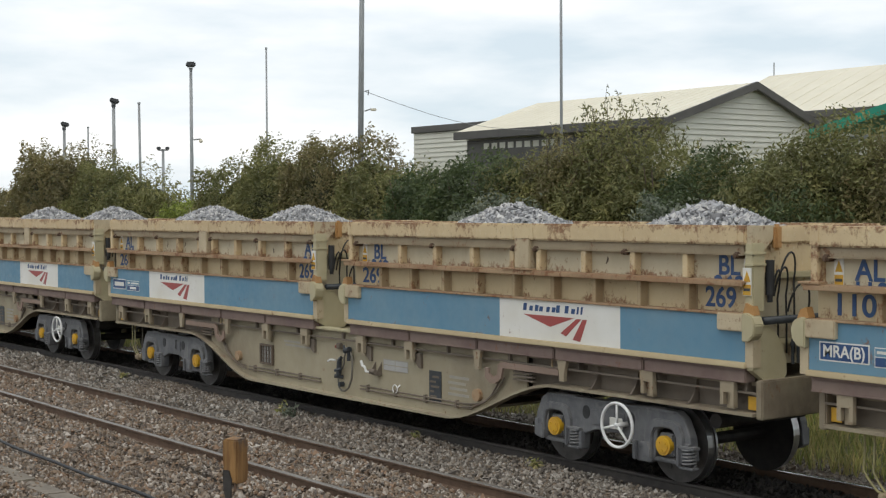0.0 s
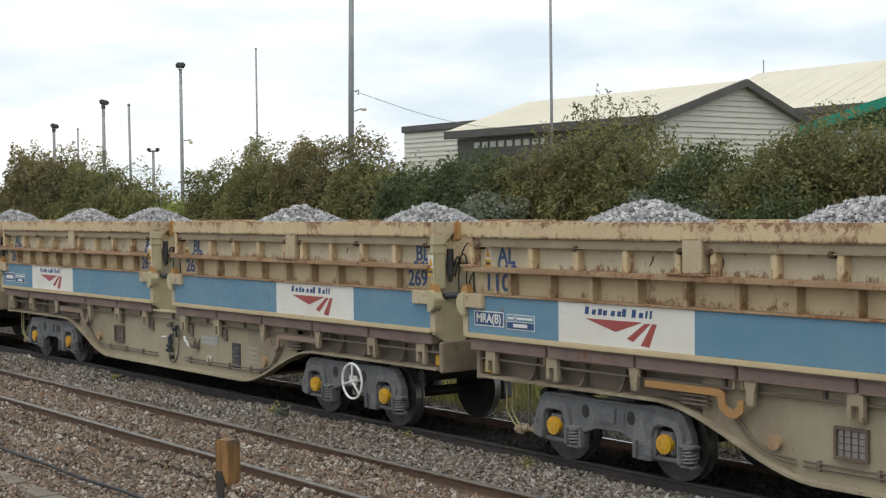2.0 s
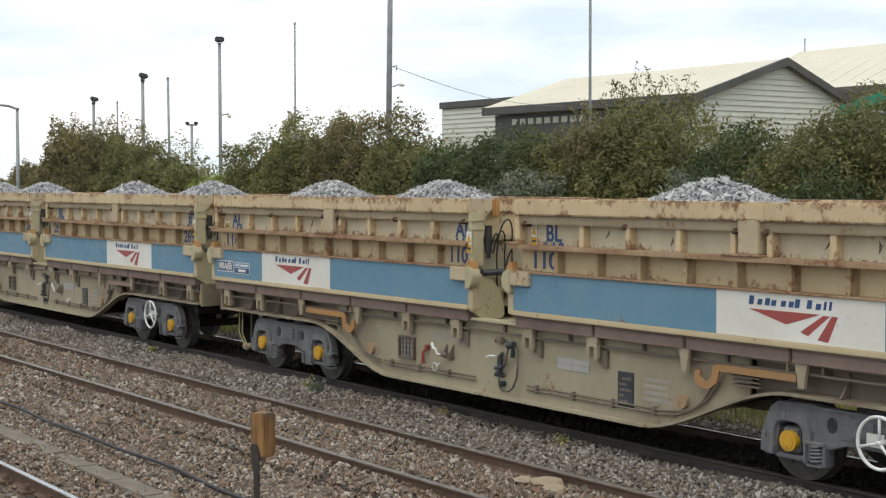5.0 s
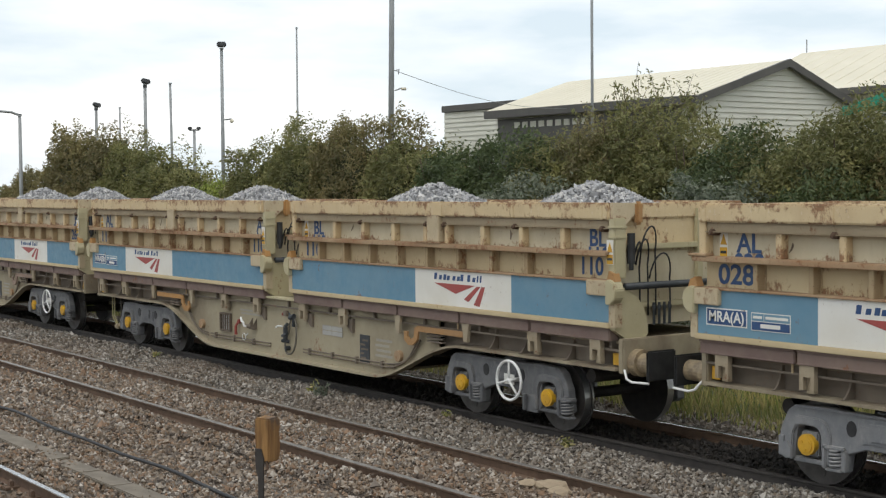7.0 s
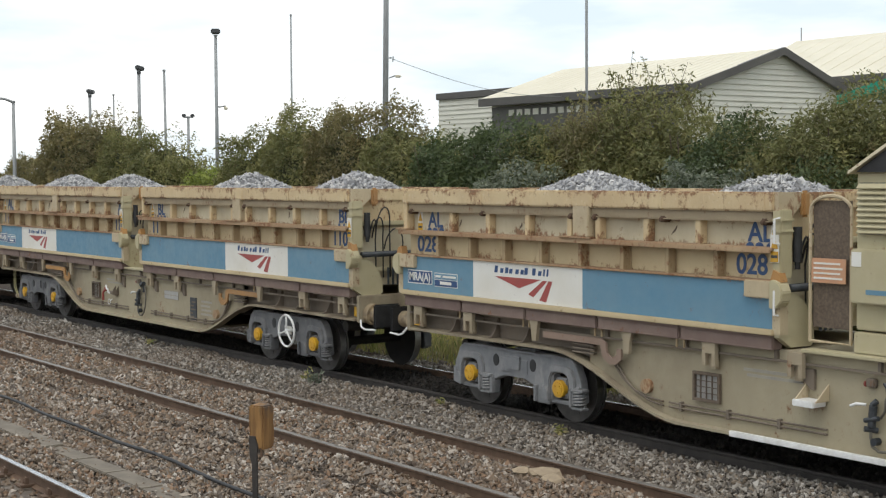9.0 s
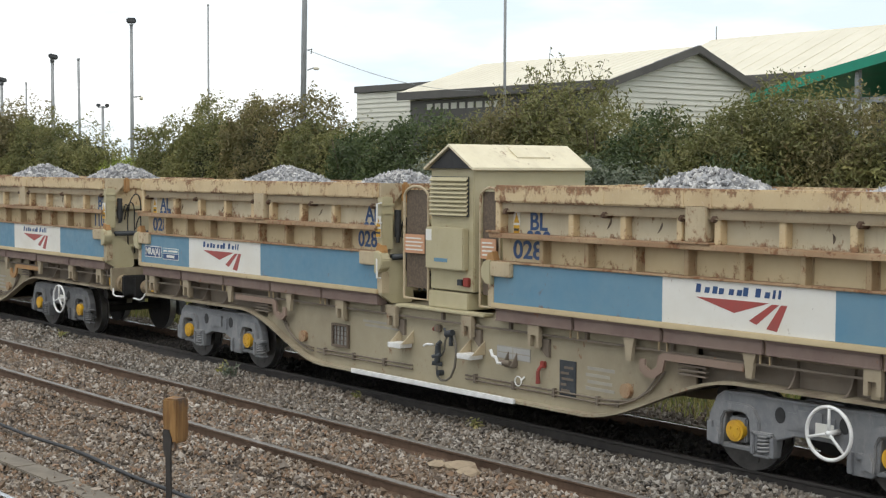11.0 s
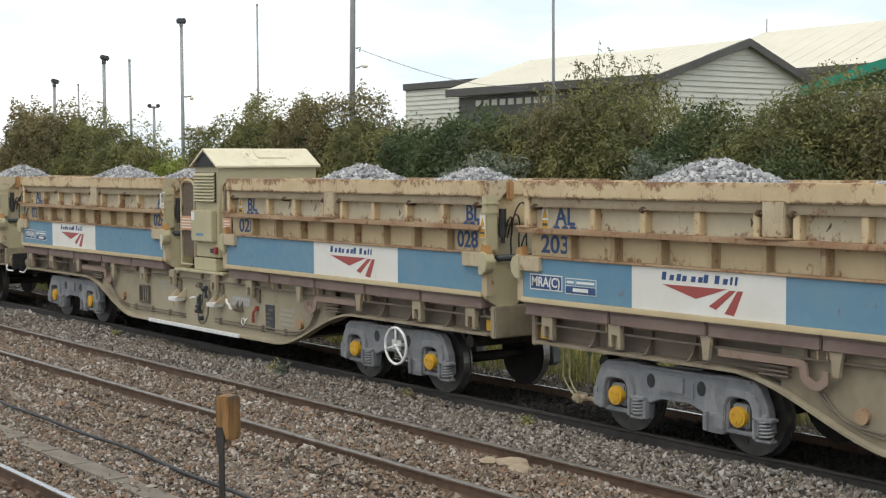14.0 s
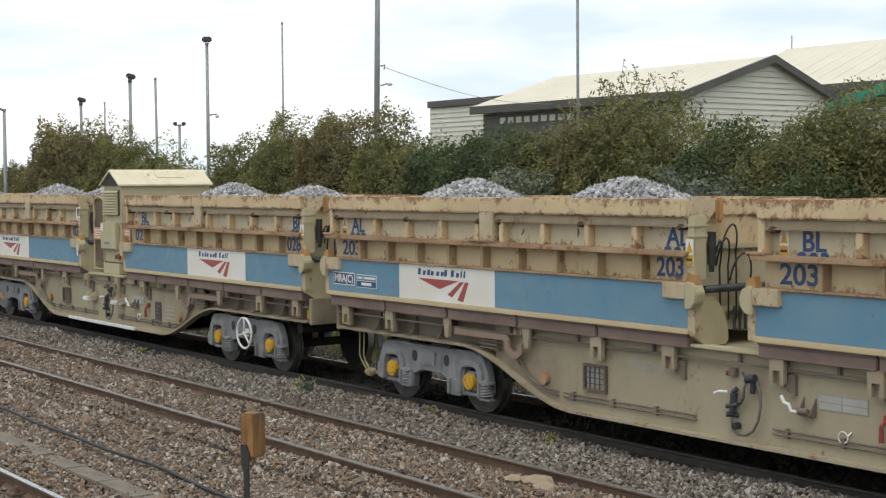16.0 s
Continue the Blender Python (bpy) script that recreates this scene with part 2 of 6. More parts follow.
BARK = rough_metal("bark", (0.09, 0.065, 0.045), (0.15, 0.11, 0.08), 0.9, 0, 12.0)


def wood():
    m, n, l, b = material("weathered_post_wood", 0.85)
    grain = noise_node(n, l, 14.0, 8, size=(1, 1, 0.08))
    col = mixed(n, l, spread(n, l, grain, 0.35, 0.65), (0.15, 0.075, 0.025), (0.33, 0.18, 0.06))
    col = mixed(n, l, spread(n, l, noise_node(n, l, 7.0, 5), 0.52, 0.7), col, (0.09, 0.06, 0.04))
    l.new(col, b.inputs["Base Color"])
    bump(n, l, b, grain, 0.5, 0.01)
    return m


def stones(name, colours, across=0.0):
    """Broken stone, each piece with its own tone. across: how much a large-scale rust stain shows."""
    m, n, l, b = material(name, 0.85)
    g = n.new("ShaderNodeNewGeometry")
    r = n.new("ShaderNodeValToRGB")
    r.color_ramp.interpolation = "CONSTANT"
    while len(r.color_ramp.elements) < len(colours):
        r.color_ramp.elements.new(0.5)
    for i, c in enumerate(colours):
        r.color_ramp.elements[i].position, r.color_ramp.elements[i].color = i / len(colours), (*c, 1)
    l.new(g.outputs["Random Per Island"], r.inputs["Fac"])
    col = mixed(n, l, spread(n, l, noise_node(n, l, 60.0, 4), 0.3, 0.7), r.outputs["Color"], (0.5, 0.47, 0.43), "OVERLAY")
    if across:
        stain = spread(n, l, noise_node(n, l, 0.35, 4), 0.4, 0.65)
        col = mixed(n, l, mixed(n, l, across, (0.0, 0.0, 0.0), stain), col, (0.17, 0.105, 0.06), "MIX")
    l.new(col, b.inputs["Base Color"])
    return m


POST_WOOD = wood()
LOAD = stones("grey_ballast_load", [(0.36, 0.37, 0.385), (0.27, 0.275, 0.29), (0.43, 0.43, 0.43), (0.32, 0.33, 0.345), (0.20, 0.205, 0.215), (0.52, 0.52, 0.52)])
BALLAST = stones("track_ballast", [(0.227, 0.185, 0.143), (0.143, 0.113, 0.084), (0.302, 0.260, 0.214), (0.185, 0.134, 0.092), (0.101, 0.084, 0.071), (0.420, 0.386, 0.344), (0.244, 0.160, 0.105), (0.168, 0.151, 0.134)], 0.35)
BALLAST_GREY = stones("grey_side_ballast", [(0.202, 0.181, 0.155), (0.134, 0.122, 0.105), (0.269, 0.248, 0.218), (0.101, 0.092, 0.084), (0.176, 0.143, 0.109), (0.353, 0.336, 0.307)], 0.25)
# near-black stone tones carry the shade beneath the train
BALLAST_SHADED = stones("shaded_ballast", [(0.022, 0.019, 0.017), (0.03, 0.026, 0.022), (0.017, 0.015, 0.013), (0.045, 0.038, 0.032)])


def ground_material():
    m, n, l, b = material("trodden_ballast_ground", 0.95)
    col = mixed(n, l, spread(n, l, noise_node(n, l, 25.0, 6, "Object"), 0.35, 0.65), (0.07, 0.055, 0.042), (0.15, 0.12, 0.095))
    grass = spread(n, l, noise_node(n, l, 0.25, 5, "Object"), 0.4, 0.6, (0.07, 0.085, 0.03), (0.12, 0.11, 0.05))
    s = n.new("ShaderNodeSeparateXYZ")
    c = n.new("ShaderNodeTexCoord")
    l.new(c.outputs["Object"], s.inputs["Vector"])
    far = n.new("ShaderNodeMath")
    far.operation = "GREATER_THAN"
    far.inputs[1].default_value = 15.3
    l.new(s.outputs["Y"], far.inputs[0])
    # shade under the wagons, painted as a near-black strip along their track
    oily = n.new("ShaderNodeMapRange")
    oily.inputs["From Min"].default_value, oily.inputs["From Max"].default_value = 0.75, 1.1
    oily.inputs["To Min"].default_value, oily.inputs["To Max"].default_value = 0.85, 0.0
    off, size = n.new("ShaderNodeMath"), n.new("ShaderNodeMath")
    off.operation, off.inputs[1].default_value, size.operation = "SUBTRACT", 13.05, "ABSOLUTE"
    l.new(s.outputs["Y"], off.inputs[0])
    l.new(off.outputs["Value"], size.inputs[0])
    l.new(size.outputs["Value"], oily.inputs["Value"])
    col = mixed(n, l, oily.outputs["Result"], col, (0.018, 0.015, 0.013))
    l.new(mixed(n, l, far.outputs["Value"], col, grass), b.inputs["Base Color"])
    bump(n, l, b, noise_node(n, l, 30.0, 5), 0.6, 0.04)
    return m


def leaf_material(name, colours, gloss=0.55):
    m, n, l, b = material(name, gloss)
    g = n.new("ShaderNodeNewGeometry")
    r = n.new("ShaderNodeValToRGB")
    while len(r.color_ramp.elements) < len(colours):
        r.color_ramp.elements.new(0.5)
    for i, c in enumerate(colours):
        r.color_ramp.elements[i].position, r.color_ramp.elements[i].color = i / (len(colours) - 1), (*c, 1)
    l.new(g.outputs["Random Per Island"], r.inputs["Fac"])
    patch = spread(n, l, noise_node(n, l, 0.7, 4), 0.35, 0.7, (0.74, 0.72, 0.74), (1.52, 1.36, 1.24))
    tuft = spread(n, l, noise_node(n, l, 3.1, 3), 0.36, 0.66, (0.70, 0.72, 0.70), (1.35, 1.32, 1.25))
    patch = mixed(n, l, 1.0, patch, tuft, "MULTIPLY")
    l.new(mixed(n, l, 1.0, r.outputs["Color"], patch, "MULTIPLY"), b.inputs["Base Color"])
    thin = n.new("ShaderNodeBsdfTranslucent")
    l.new(r.outputs["Color"], thin.inputs["Color"])
    both = n.new("ShaderNodeMixShader")
    both.inputs["Fac"].default_value = 0.35
    l.new(b.outputs["BSDF"], both.inputs[1])
    l.new(thin.outputs["BSDF"], both.inputs[2])
    l.new(both.outputs["Shader"], n["Material Output"].inputs["Surface"])
    return m


GROUND = ground_material()
LEAF_OLIVE = leaf_material("olive_leaves", [(0.13, 0.145, 0.052), (0.185, 0.20, 0.075), (0.22, 0.215, 0.09), (0.155, 0.175, 0.065)])
LEAF_BROWN = leaf_material("browning_leaves", [(0.15, 0.14, 0.058), (0.195, 0.18, 0.08), (0.22, 0.19, 0.095), (0.16, 0.165, 0.065)])
LEAF_DARK = leaf_material("dark_green_leaves", [(0.045, 0.075, 0.03), (0.08, 0.115, 0.045), (0.12, 0.155, 0.065), (0.055, 0.085, 0.03)])
LEAF_BLUE = leaf_material("grey_green_leaves", [(0.10, 0.13, 0.09), (0.17, 0.205, 0.155), (0.25, 0.285, 0.225), (0.085, 0.115, 0.07)])
LEAF_LIME = leaf_material("bright_green_leaves", [(0.20, 0.26, 0.05), (0.29, 0.34, 0.08), (0.16, 0.22, 0.045)])
LEAF_SHADE = leaf_material("inner_shade_leaves", [(0.05, 0.06, 0.022), (0.06, 0.07, 0.026), (0.075, 0.075, 0.034)])
GRASS = leaf_material("dry_grass", [(0.20, 0.26, 0.07), (0.36, 0.36, 0.14), (0.42, 0.37, 0.18), (0.16, 0.21, 0.06)])


# ---- mesh helpers ----
def slab(bm, x0, x1, y0, y1, z0, z1):
    v = [bm.verts.new(p) for p in ((x0, y0, z0), (x1, y0, z0), (x1, y1, z0), (x0, y1, z0), (x0, y0, z1), (x1, y0, z1), (x1, y1, z1), (x0, y1, z1))]
    for f in ((3, 2, 1, 0), (4, 5, 6, 7), (0, 1, 5, 4), (1, 2, 6, 5), (2, 3, 7, 6), (3, 0, 4, 7)):
        bm.faces.new([v[i] for i in f])


def rounded(bm, x0, x1, y0, y1, z0, z1, r=0.012):
    """A box with bevelled edges."""
    t = bmesh.new()
    slab(t, min(x0, x1), max(x0, x1), min(y0, y1), max(y0, y1), min(z0, z1), max(z0, z1))
    bmesh.ops.bevel(t, geom=t.edges[:], offset=r, segments=2, affect="EDGES")
    add(bm, t)


def add(bm, other, m=None):
    if m is not None:
        bmesh.ops.transform(other, matrix=m, verts=other.verts)
    me = bpy.data.meshes.new("t")
    other.to_mesh(me)
    other.free()
    bm.from_mesh(me)
    bpy.data.meshes.remove(me)


def extrude(bm, outline, axis, a, b):
    """A flat outline pushed from a to b along an axis. The outline's pairs are the two other axes in order."""
    def put(p, d):
        return {"x": (d, p[0], p[1]), "y": (p[0], d, p[1]), "z": (p[0], p[1], d)}[axis]
    lo, hi = [bm.verts.new(put(p, a)) for p in outline], [bm.verts.new(put(p, b)) for p in outline]
    faces = [bm.faces.new(lo), bm.faces.new(hi[::-1])]
    for i in range(len(outline)):
        j = (i + 1) % len(outline)
        faces.append(bm.faces.new((lo[i], lo[j], hi[j], hi[i])))
    bmesh.ops.recalc_face_normals(bm, faces=faces)
    return faces


def rod(bm, p, q, r, n=12, r2=None):
    p, q = Vector(p), Vector(q)
    d = q - p
    m = Matrix.Translation((p + q) / 2) @ d.to_track_quat("Z", "Y").to_matrix().to_4x4()
    bmesh.ops.create_cone(bm, cap_ends=True, segments=n, radius1=r, radius2=r if r2 is None else r2, depth=d.length, matrix=m)


def tube(bm, pts, r, n=6):
    """One continuous round tube through the points."""
    pts = [Vector(p) for p in pts]
    rows, side = [], None
    for i, p in enumerate(pts):
        d = (pts[min(i + 1, len(pts) - 1)] - pts[max(i - 1, 0)]).normalized()
        if side is None:
            side = d.cross(Vector((0.3, 0.2, 0.93))).normalized()
        side = (side - d * side.dot(d)).normalized()
        up = d.cross(side)
        rows.append([bm.verts.new(p + r * (side * math.cos(2 * math.pi * k / n) + up * math.sin(2 * math.pi * k / n))) for k in range(n)])
    for a, b in zip(rows, rows[1:]):
        for k in range(n):
            bm.faces.new((a[k], a[(k + 1) % n], b[(k + 1) % n], b[k]))
    bm.faces.new(rows[0][::-1])
    bm.faces.new(rows[-1])


def ring(bm, centre, radius, r, axis="y", n=32, k=8):
    """A torus."""
    rows = []
    for i in range(n):
        a = 2 * math.pi * i / n
        row = []
        for j in range(k):
            b = 2 * math.pi * j / k
            d = radius + r * math.cos(b)
            u, v, w = d * math.cos(a), d * math.sin(a), r * math.sin(b)
            row.append(bm.verts.new((centre[0] + u, centre[1] + w, centre[2] + v)))
        rows.append(row)
    for i in range(n):
        for j in range(k):
            bm.faces.new((rows[i][j], rows[i][(j + 1) % k], rows[(i + 1) % n][(j + 1) % k], rows[(i + 1) % n][j]))


def finish(name, bm, mat, smooth=False):
    me = bpy.data.meshes.new(name)
    bm.to_mesh(me)
    bm.free()
    me.materials.append(mat)
    if smooth:
        me.polygons.foreach_set("use_smooth", [True] * len(me.polygons))
    return me


def part(name, bm, mat, parent=None, label="", at=None, smooth=False):
    ob = new(name, bm if isinstance(bm, bpy.types.Mesh) else finish(name, bm, mat, smooth))
    ob.parent = parent
    if at is not None:
        ob.matrix_basis = at
    return tagged(ob, label)


def base(name, label, category, group="", kind="", at=None):
    ob = new(name)
    if at is not None:
        ob.matrix_basis = at
    return tagged(ob, label, category, group, kind)


def lettering(name, text, size, mat, parent, at, bold=0.0, label="", wide=1.0, above=None):
    """Flat raised letters, facing the near side (towards -y)."""
    cu = bpy.data.curves.new(name, "FONT")
    cu.body, cu.size, cu.extrude, cu.offset, cu.align_x, cu.align_y = text, size, 0.002, bold, "CENTER", "CENTER"
    t = bpy.data.objects.new("t", cu)
    scene.collection.objects.link(t)
    me = bpy.data.meshes.new_from_object(t.evaluated_get(bpy.context.evaluated_depsgraph_get()))
    bpy.data.objects.remove(t)
    me.materials.clear()
    me.materials.append(mat)
    me.transform(Matrix.Diagonal((wide, 1, 1, 1)))
    if above is not None:
        bm = bmesh.new()
        bm.from_mesh(me)
        bmesh.ops.bisect_plane(bm, geom=bm.verts[:] + bm.edges[:] + bm.faces[:], plane_co=(0, above, 0), plane_no=(0, 1, 0), clear_inner=True)
        bm.to_mesh(me)
        bm.free()
    return part(name, me, None, parent, label, Matrix.Translation(at) @ pose(0, 0, 0, 90, 0, 0))


# ---- ground and tracks ----
TRAIN_Y = 13.05
RAILS = [(3.93, "bright"), (5.44, "bright"), (8.90, "worn"), (10.40, "worn"), (12.30, "oily"), (13.80, "bright")]


def ground():
    bm = bmesh.new()
    xs = [-900, -300, -120, -70] + list(range(-60, 21, 2)) + [40, 120, 300, 900]
    ys = [-400, -60, -10, 0, 2, 3, 4, 5, 6, 7, 8, 9, 10, 11, 12, 13, 14, 15, 16, 17, 18, 20, 23, 27, 33, 45, 70, 120, 300, 900]
    def height(x, y):
        z = -0.16 + 0.02 * noise.noise((x * 0.4, y * 0.8, 0))
        if 5.9 < y < 8.4:
            z -= 0.05
        if y > 15:
            z += min(0.5, (y - 15) * 0.08)
        return z
    grid = [[bm.verts.new((x, y, height(x, y))) for x in xs] for y in ys]
    for r, s in zip(grid, grid[1:]):
        for i in range(len(xs) - 1):
            bm.faces.new((r[i], r[i + 1], s[i + 1], s[i]))
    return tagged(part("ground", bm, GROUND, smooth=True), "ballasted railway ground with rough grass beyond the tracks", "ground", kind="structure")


def rail(y, kind):
    top = {"bright": RAIL_BRIGHT, "worn": RAIL_TOP, "oily": RAIL_DARK}[kind]
    t = base("rail", "polished running rail on timber sleepers" if kind == "bright" else "rust-brown running rail bedded in ballast", "rail", "running rails", "structure", pose(0, y, 0))
    web, head = bmesh.new(), bmesh.new()
    half = [(0.0, -0.16), (0.07, -0.16), (0.07, -0.148), (0.012, -0.125), (0.010, -0.045), (0.034, -0.032), (0.034, -0.006)]
    extrude(web, half + [(-a, b) for a, b in half[::-1][:-1]], "x", -160, 60)
    extrude(head, [(-0.035, -0.012), (-0.033, -0.002), (-0.022, 0.0), (0.022, 0.0), (0.033, -0.002), (0.035, -0.012)], "x", -160, 60)
    part("web", web, RAIL_DARK if kind == "oily" else RAIL_SIDE, t)
    part("head", head, top, t, "worn steel running surface")


SHAPES = []


def stone_shapes():
    """A few angular stone forms: jittered octahedra."""
    for _ in range(24):
        p = np.array([(1, 0, 0), (0, 1, 0), (-1, 0, 0), (0, -1, 0), (0, 0, 1), (0, 0, -1)], float)
        p = p * np.random.uniform(0.6, 1.25, (6, 1)) + np.random.uniform(-0.25, 0.25, (6, 3))
        p *= np.random.uniform(0.7, 1.2, 3)
        SHAPES.append(p)


OCTA = np.array([(0, 1, 4), (1, 2, 4), (2, 3, 4), (3, 0, 4), (1, 0, 5), (2, 1, 5), (3, 2, 5), (0, 3, 5)])


def stone_mesh(name, places, sizes, mat):
    k = len(places)
    forms = np.array(SHAPES)[np.random.randint(0, len(SHAPES), k)]
    a = np.random.uniform(0, 2 * np.pi, k)
    c, s = np.cos(a)[:, None], np.sin(a)[:, None]
    q = forms.copy()
    q[..., 0], q[..., 1] = forms[..., 0] * c - forms[..., 1] * s, forms[..., 0] * s + forms[..., 1] * c
    tilt = np.random.uniform(-0.9, 0.9, k)
    c, s = np.cos(tilt)[:, None], np.sin(tilt)[:, None]
    x, z = q[..., 0].copy(), q[..., 2].copy()
    q[..., 0], q[..., 2] = x * c - z * s, x * s + z * c
    q = q * np.asarray(sizes)[:, None, None] + np.asarray(places)[:, None, :]
    faces = (OCTA[None] + 6 * np.arange(k)[:, None, None]).reshape(-1, 3)
    me = bpy.data.meshes.new(name)
    me.from_pydata(q.reshape(-1, 3), [], faces.tolist())
    me.materials.append(mat)
    return me


def scatter_ballast():
    def fill(x0, x1, y0, y1, per, size, mat, label, low=-0.12):
        k = int((x1 - x0) * (y1 - y0) * per)
        p = np.empty((k, 3))
        p[:, 0], p[:, 1] = np.random.uniform(x0, x1, k), np.random.uniform(y0, y1, k)
        keep = np.ones(k, bool)
        for ry, _ in RAILS:
            keep &= np.abs(p[:, 1] - ry) > 0.055
        keep &= (np.abs(p[:, 1] - 6.42 + 0.004 * (p[:, 0] + 20)) > 0.12) | (p[:, 0] < -34.4) | (np.random.uniform(0, 1, k) < 0.25)
        p = p[keep]
        wave = 0.025 * np.sin(p[:, 0] * 1.7 + p[:, 1] * 2.1) + 0.02 * np.sin(p[:, 0] * 0.6 - p[:, 1] * 3.1)
        trough = np.where((p[:, 1] > 5.9) & (p[:, 1] < 8.3), -0.05, 0)
        p[:, 2] = low + wave + trough + np.random.uniform(-0.02, 0.02, len(p))
        s = size * np.random.lognormal(0, 0.28, len(p))
        tagged(part("ballast", stone_mesh("ballast", p, s, mat), None), label, "ballast", kind="stuff")
    fill(-22, -6, 5.5, 10.4, 620, 0.027, BALLAST, "brown and grey crushed stone round the rails")
    fill(-44, -22, 5.55, 10.4, 380, 0.033, BALLAST, "brown and grey crushed stone round the rails")
    fill(-26, -6, 10.4, 12.3, 620, 0.026, BALLAST_GREY, "grey crushed stone beside the wagons")
    fill(-46, -26, 10.4, 12.3, 380, 0.033, BALLAST_GREY, "grey crushed stone beside the wagons")
    fill(-40, -4, 12.25, 13.95, 420, 0.03, BALLAST_SHADED, "crushed stone under the wagons, darkened for the shade there", -0.14)
    fill(-40, -4, 13.95, 15.5, 300, 0.034, BALLAST_GREY, "grey crushed stone on the far side of the train", -0.13)
    fill(-22, -8, 3.2, 5.55, 220, 0.03, BALLAST, "crushed stone between the polished rails", -0.15)


def ground_things():
    for i in range(26):
        bm = bmesh.new()
        rounded(bm, -0.125, 0.125, -1.25, 1.25, -0.29, -0.155, 0.012)
        t = tagged(part("sleeper", bm, TIMBER, at=pose(-26 + 0.7 * i, 4.685, 0)), "dark weathered timber sleeper under polished rails", "sleeper", "sleepers", "structure")
        for y in (-0.755, 0.755):
            bm = bmesh.new()
            rounded(bm, -0.09, 0.09, y - 0.19, y + 0.19, -0.157, -0.12, 0.01)
            for s in (-1, 1):
                rounded(bm, -0.05, 0.05, y + s * 0.075, y + s * 0.12, -0.13, -0.05, 0.012)
            part("rail_chair", bm, RAIL_SIDE, t)
    # black cable that lies along the track
    bm = bmesh.new()
    pts = [(x, 7.02 + 0.10 * math.sin(x * 0.23) + 0.03 * math.sin(x * 1.1), -0.085 + 0.012 * math.sin(x * 2.3)) for x in np.arange(-46, -7, 0.6)]
    tube(bm, pts, 0.022, 8)
    tagged(part("cable", bm, BLACK, smooth=True), "black cable lying along the stones between tracks", "cable")
    # half-buried boards of a cable route
    t = base("cable_trough", "weathered half-buried concrete cable trough lids", "cable trough")
    for i, x in enumerate(np.arange(-34, -9, 1.0)):
        bm = bmesh.new()
        rounded(bm, -0.49, 0.49, -0.14, 0.14, -0.04, 0.0, 0.01)
        part("lid", bm, CONCRETE, t, at=pose(x, 6.42 - 0.004 * (x + 20), -0.125 + 0.008 * math.sin(i * 2.1), 1.2 * math.sin(i * 1.7), 0.8 * math.sin(i), 0.6 * math.sin(i * 3.1)))


def stake():
    t = base("marker_post", "wooden block on a rusty steel stake", "marker post", at=pose(-11.15, 5.95, 0, 0, 0, 20))
    bm = bmesh.new()
    rounded(bm, -0.085, 0.085, -0.075, 0.075, 0.87, 1.25, 0.012)
    bmesh.ops.subdivide_edges(bm, edges=bm.edges[:], cuts=2, use_grid_fill=True)
    for v in bm.verts:
        v.co += 0.010 * noise.noise_vector(v.co * 8)
    part("block", bm, POST_WOOD, t, "split and weathered brown wooden block")
    bm = bmesh.new()
    extrude(bm, [(-0.065, 0.98), (0.0, 0.98), (0.03, 0.90), (0.02, 0.76), (0.03, -0.35), (-0.03, -0.35), (-0.035, 0.74), (-0.06, 0.80)], "y", -0.092, -0.078)
    slab(bm, -0.03, -0.018, -0.08, -0.03, -0.35, 0.80)
    part("stake", bm, WHEEL, t, "dark rusty steel angle stake")
    bm = bmesh.new()
    rod(bm, (0.05, -0.06, 0.80), (0.05, -0.06, 0.90), 0.012, 8)
    part("bolt", bm, RAIL_SIDE, t)


def pale_rocks():
    for x, y, r in ((-12.35, 10.15, 0.17), (-12.05, 10.02, 0.12), (-12.6, 10.02, 0.10)):
        bm = bmesh.new()
        bmesh.ops.create_icosphere(bm, subdivisions=2, radius=r)
        for v in bm.verts:
            v.co = Vector((v.co.x * 1.4, v.co.y, v.co.z * 0.42)) + 0.03 * noise.noise_vector(v.co * 14 + Vector((x, y, 0)))
        tagged(part("rock", bm, PALE_ROCK, at=pose(x, y, -0.09)), "flat pale sandy rock lying on ballast", "rock", "pale rocks")


ground()
for y, kind in RAILS:
    rail(y, kind)
stone_shapes()
ground_things()
stake()
pale_rocks()


# ---- wagons ----
def mirrored(bm):
    """Adds the same shape on the far side."""
    t = bm.copy()
    bmesh.ops.scale(t, vec=(1, -1, 1), verts=t.verts)
    bmesh.ops.reverse_faces(t, faces=t.faces)
    add(bm, t)


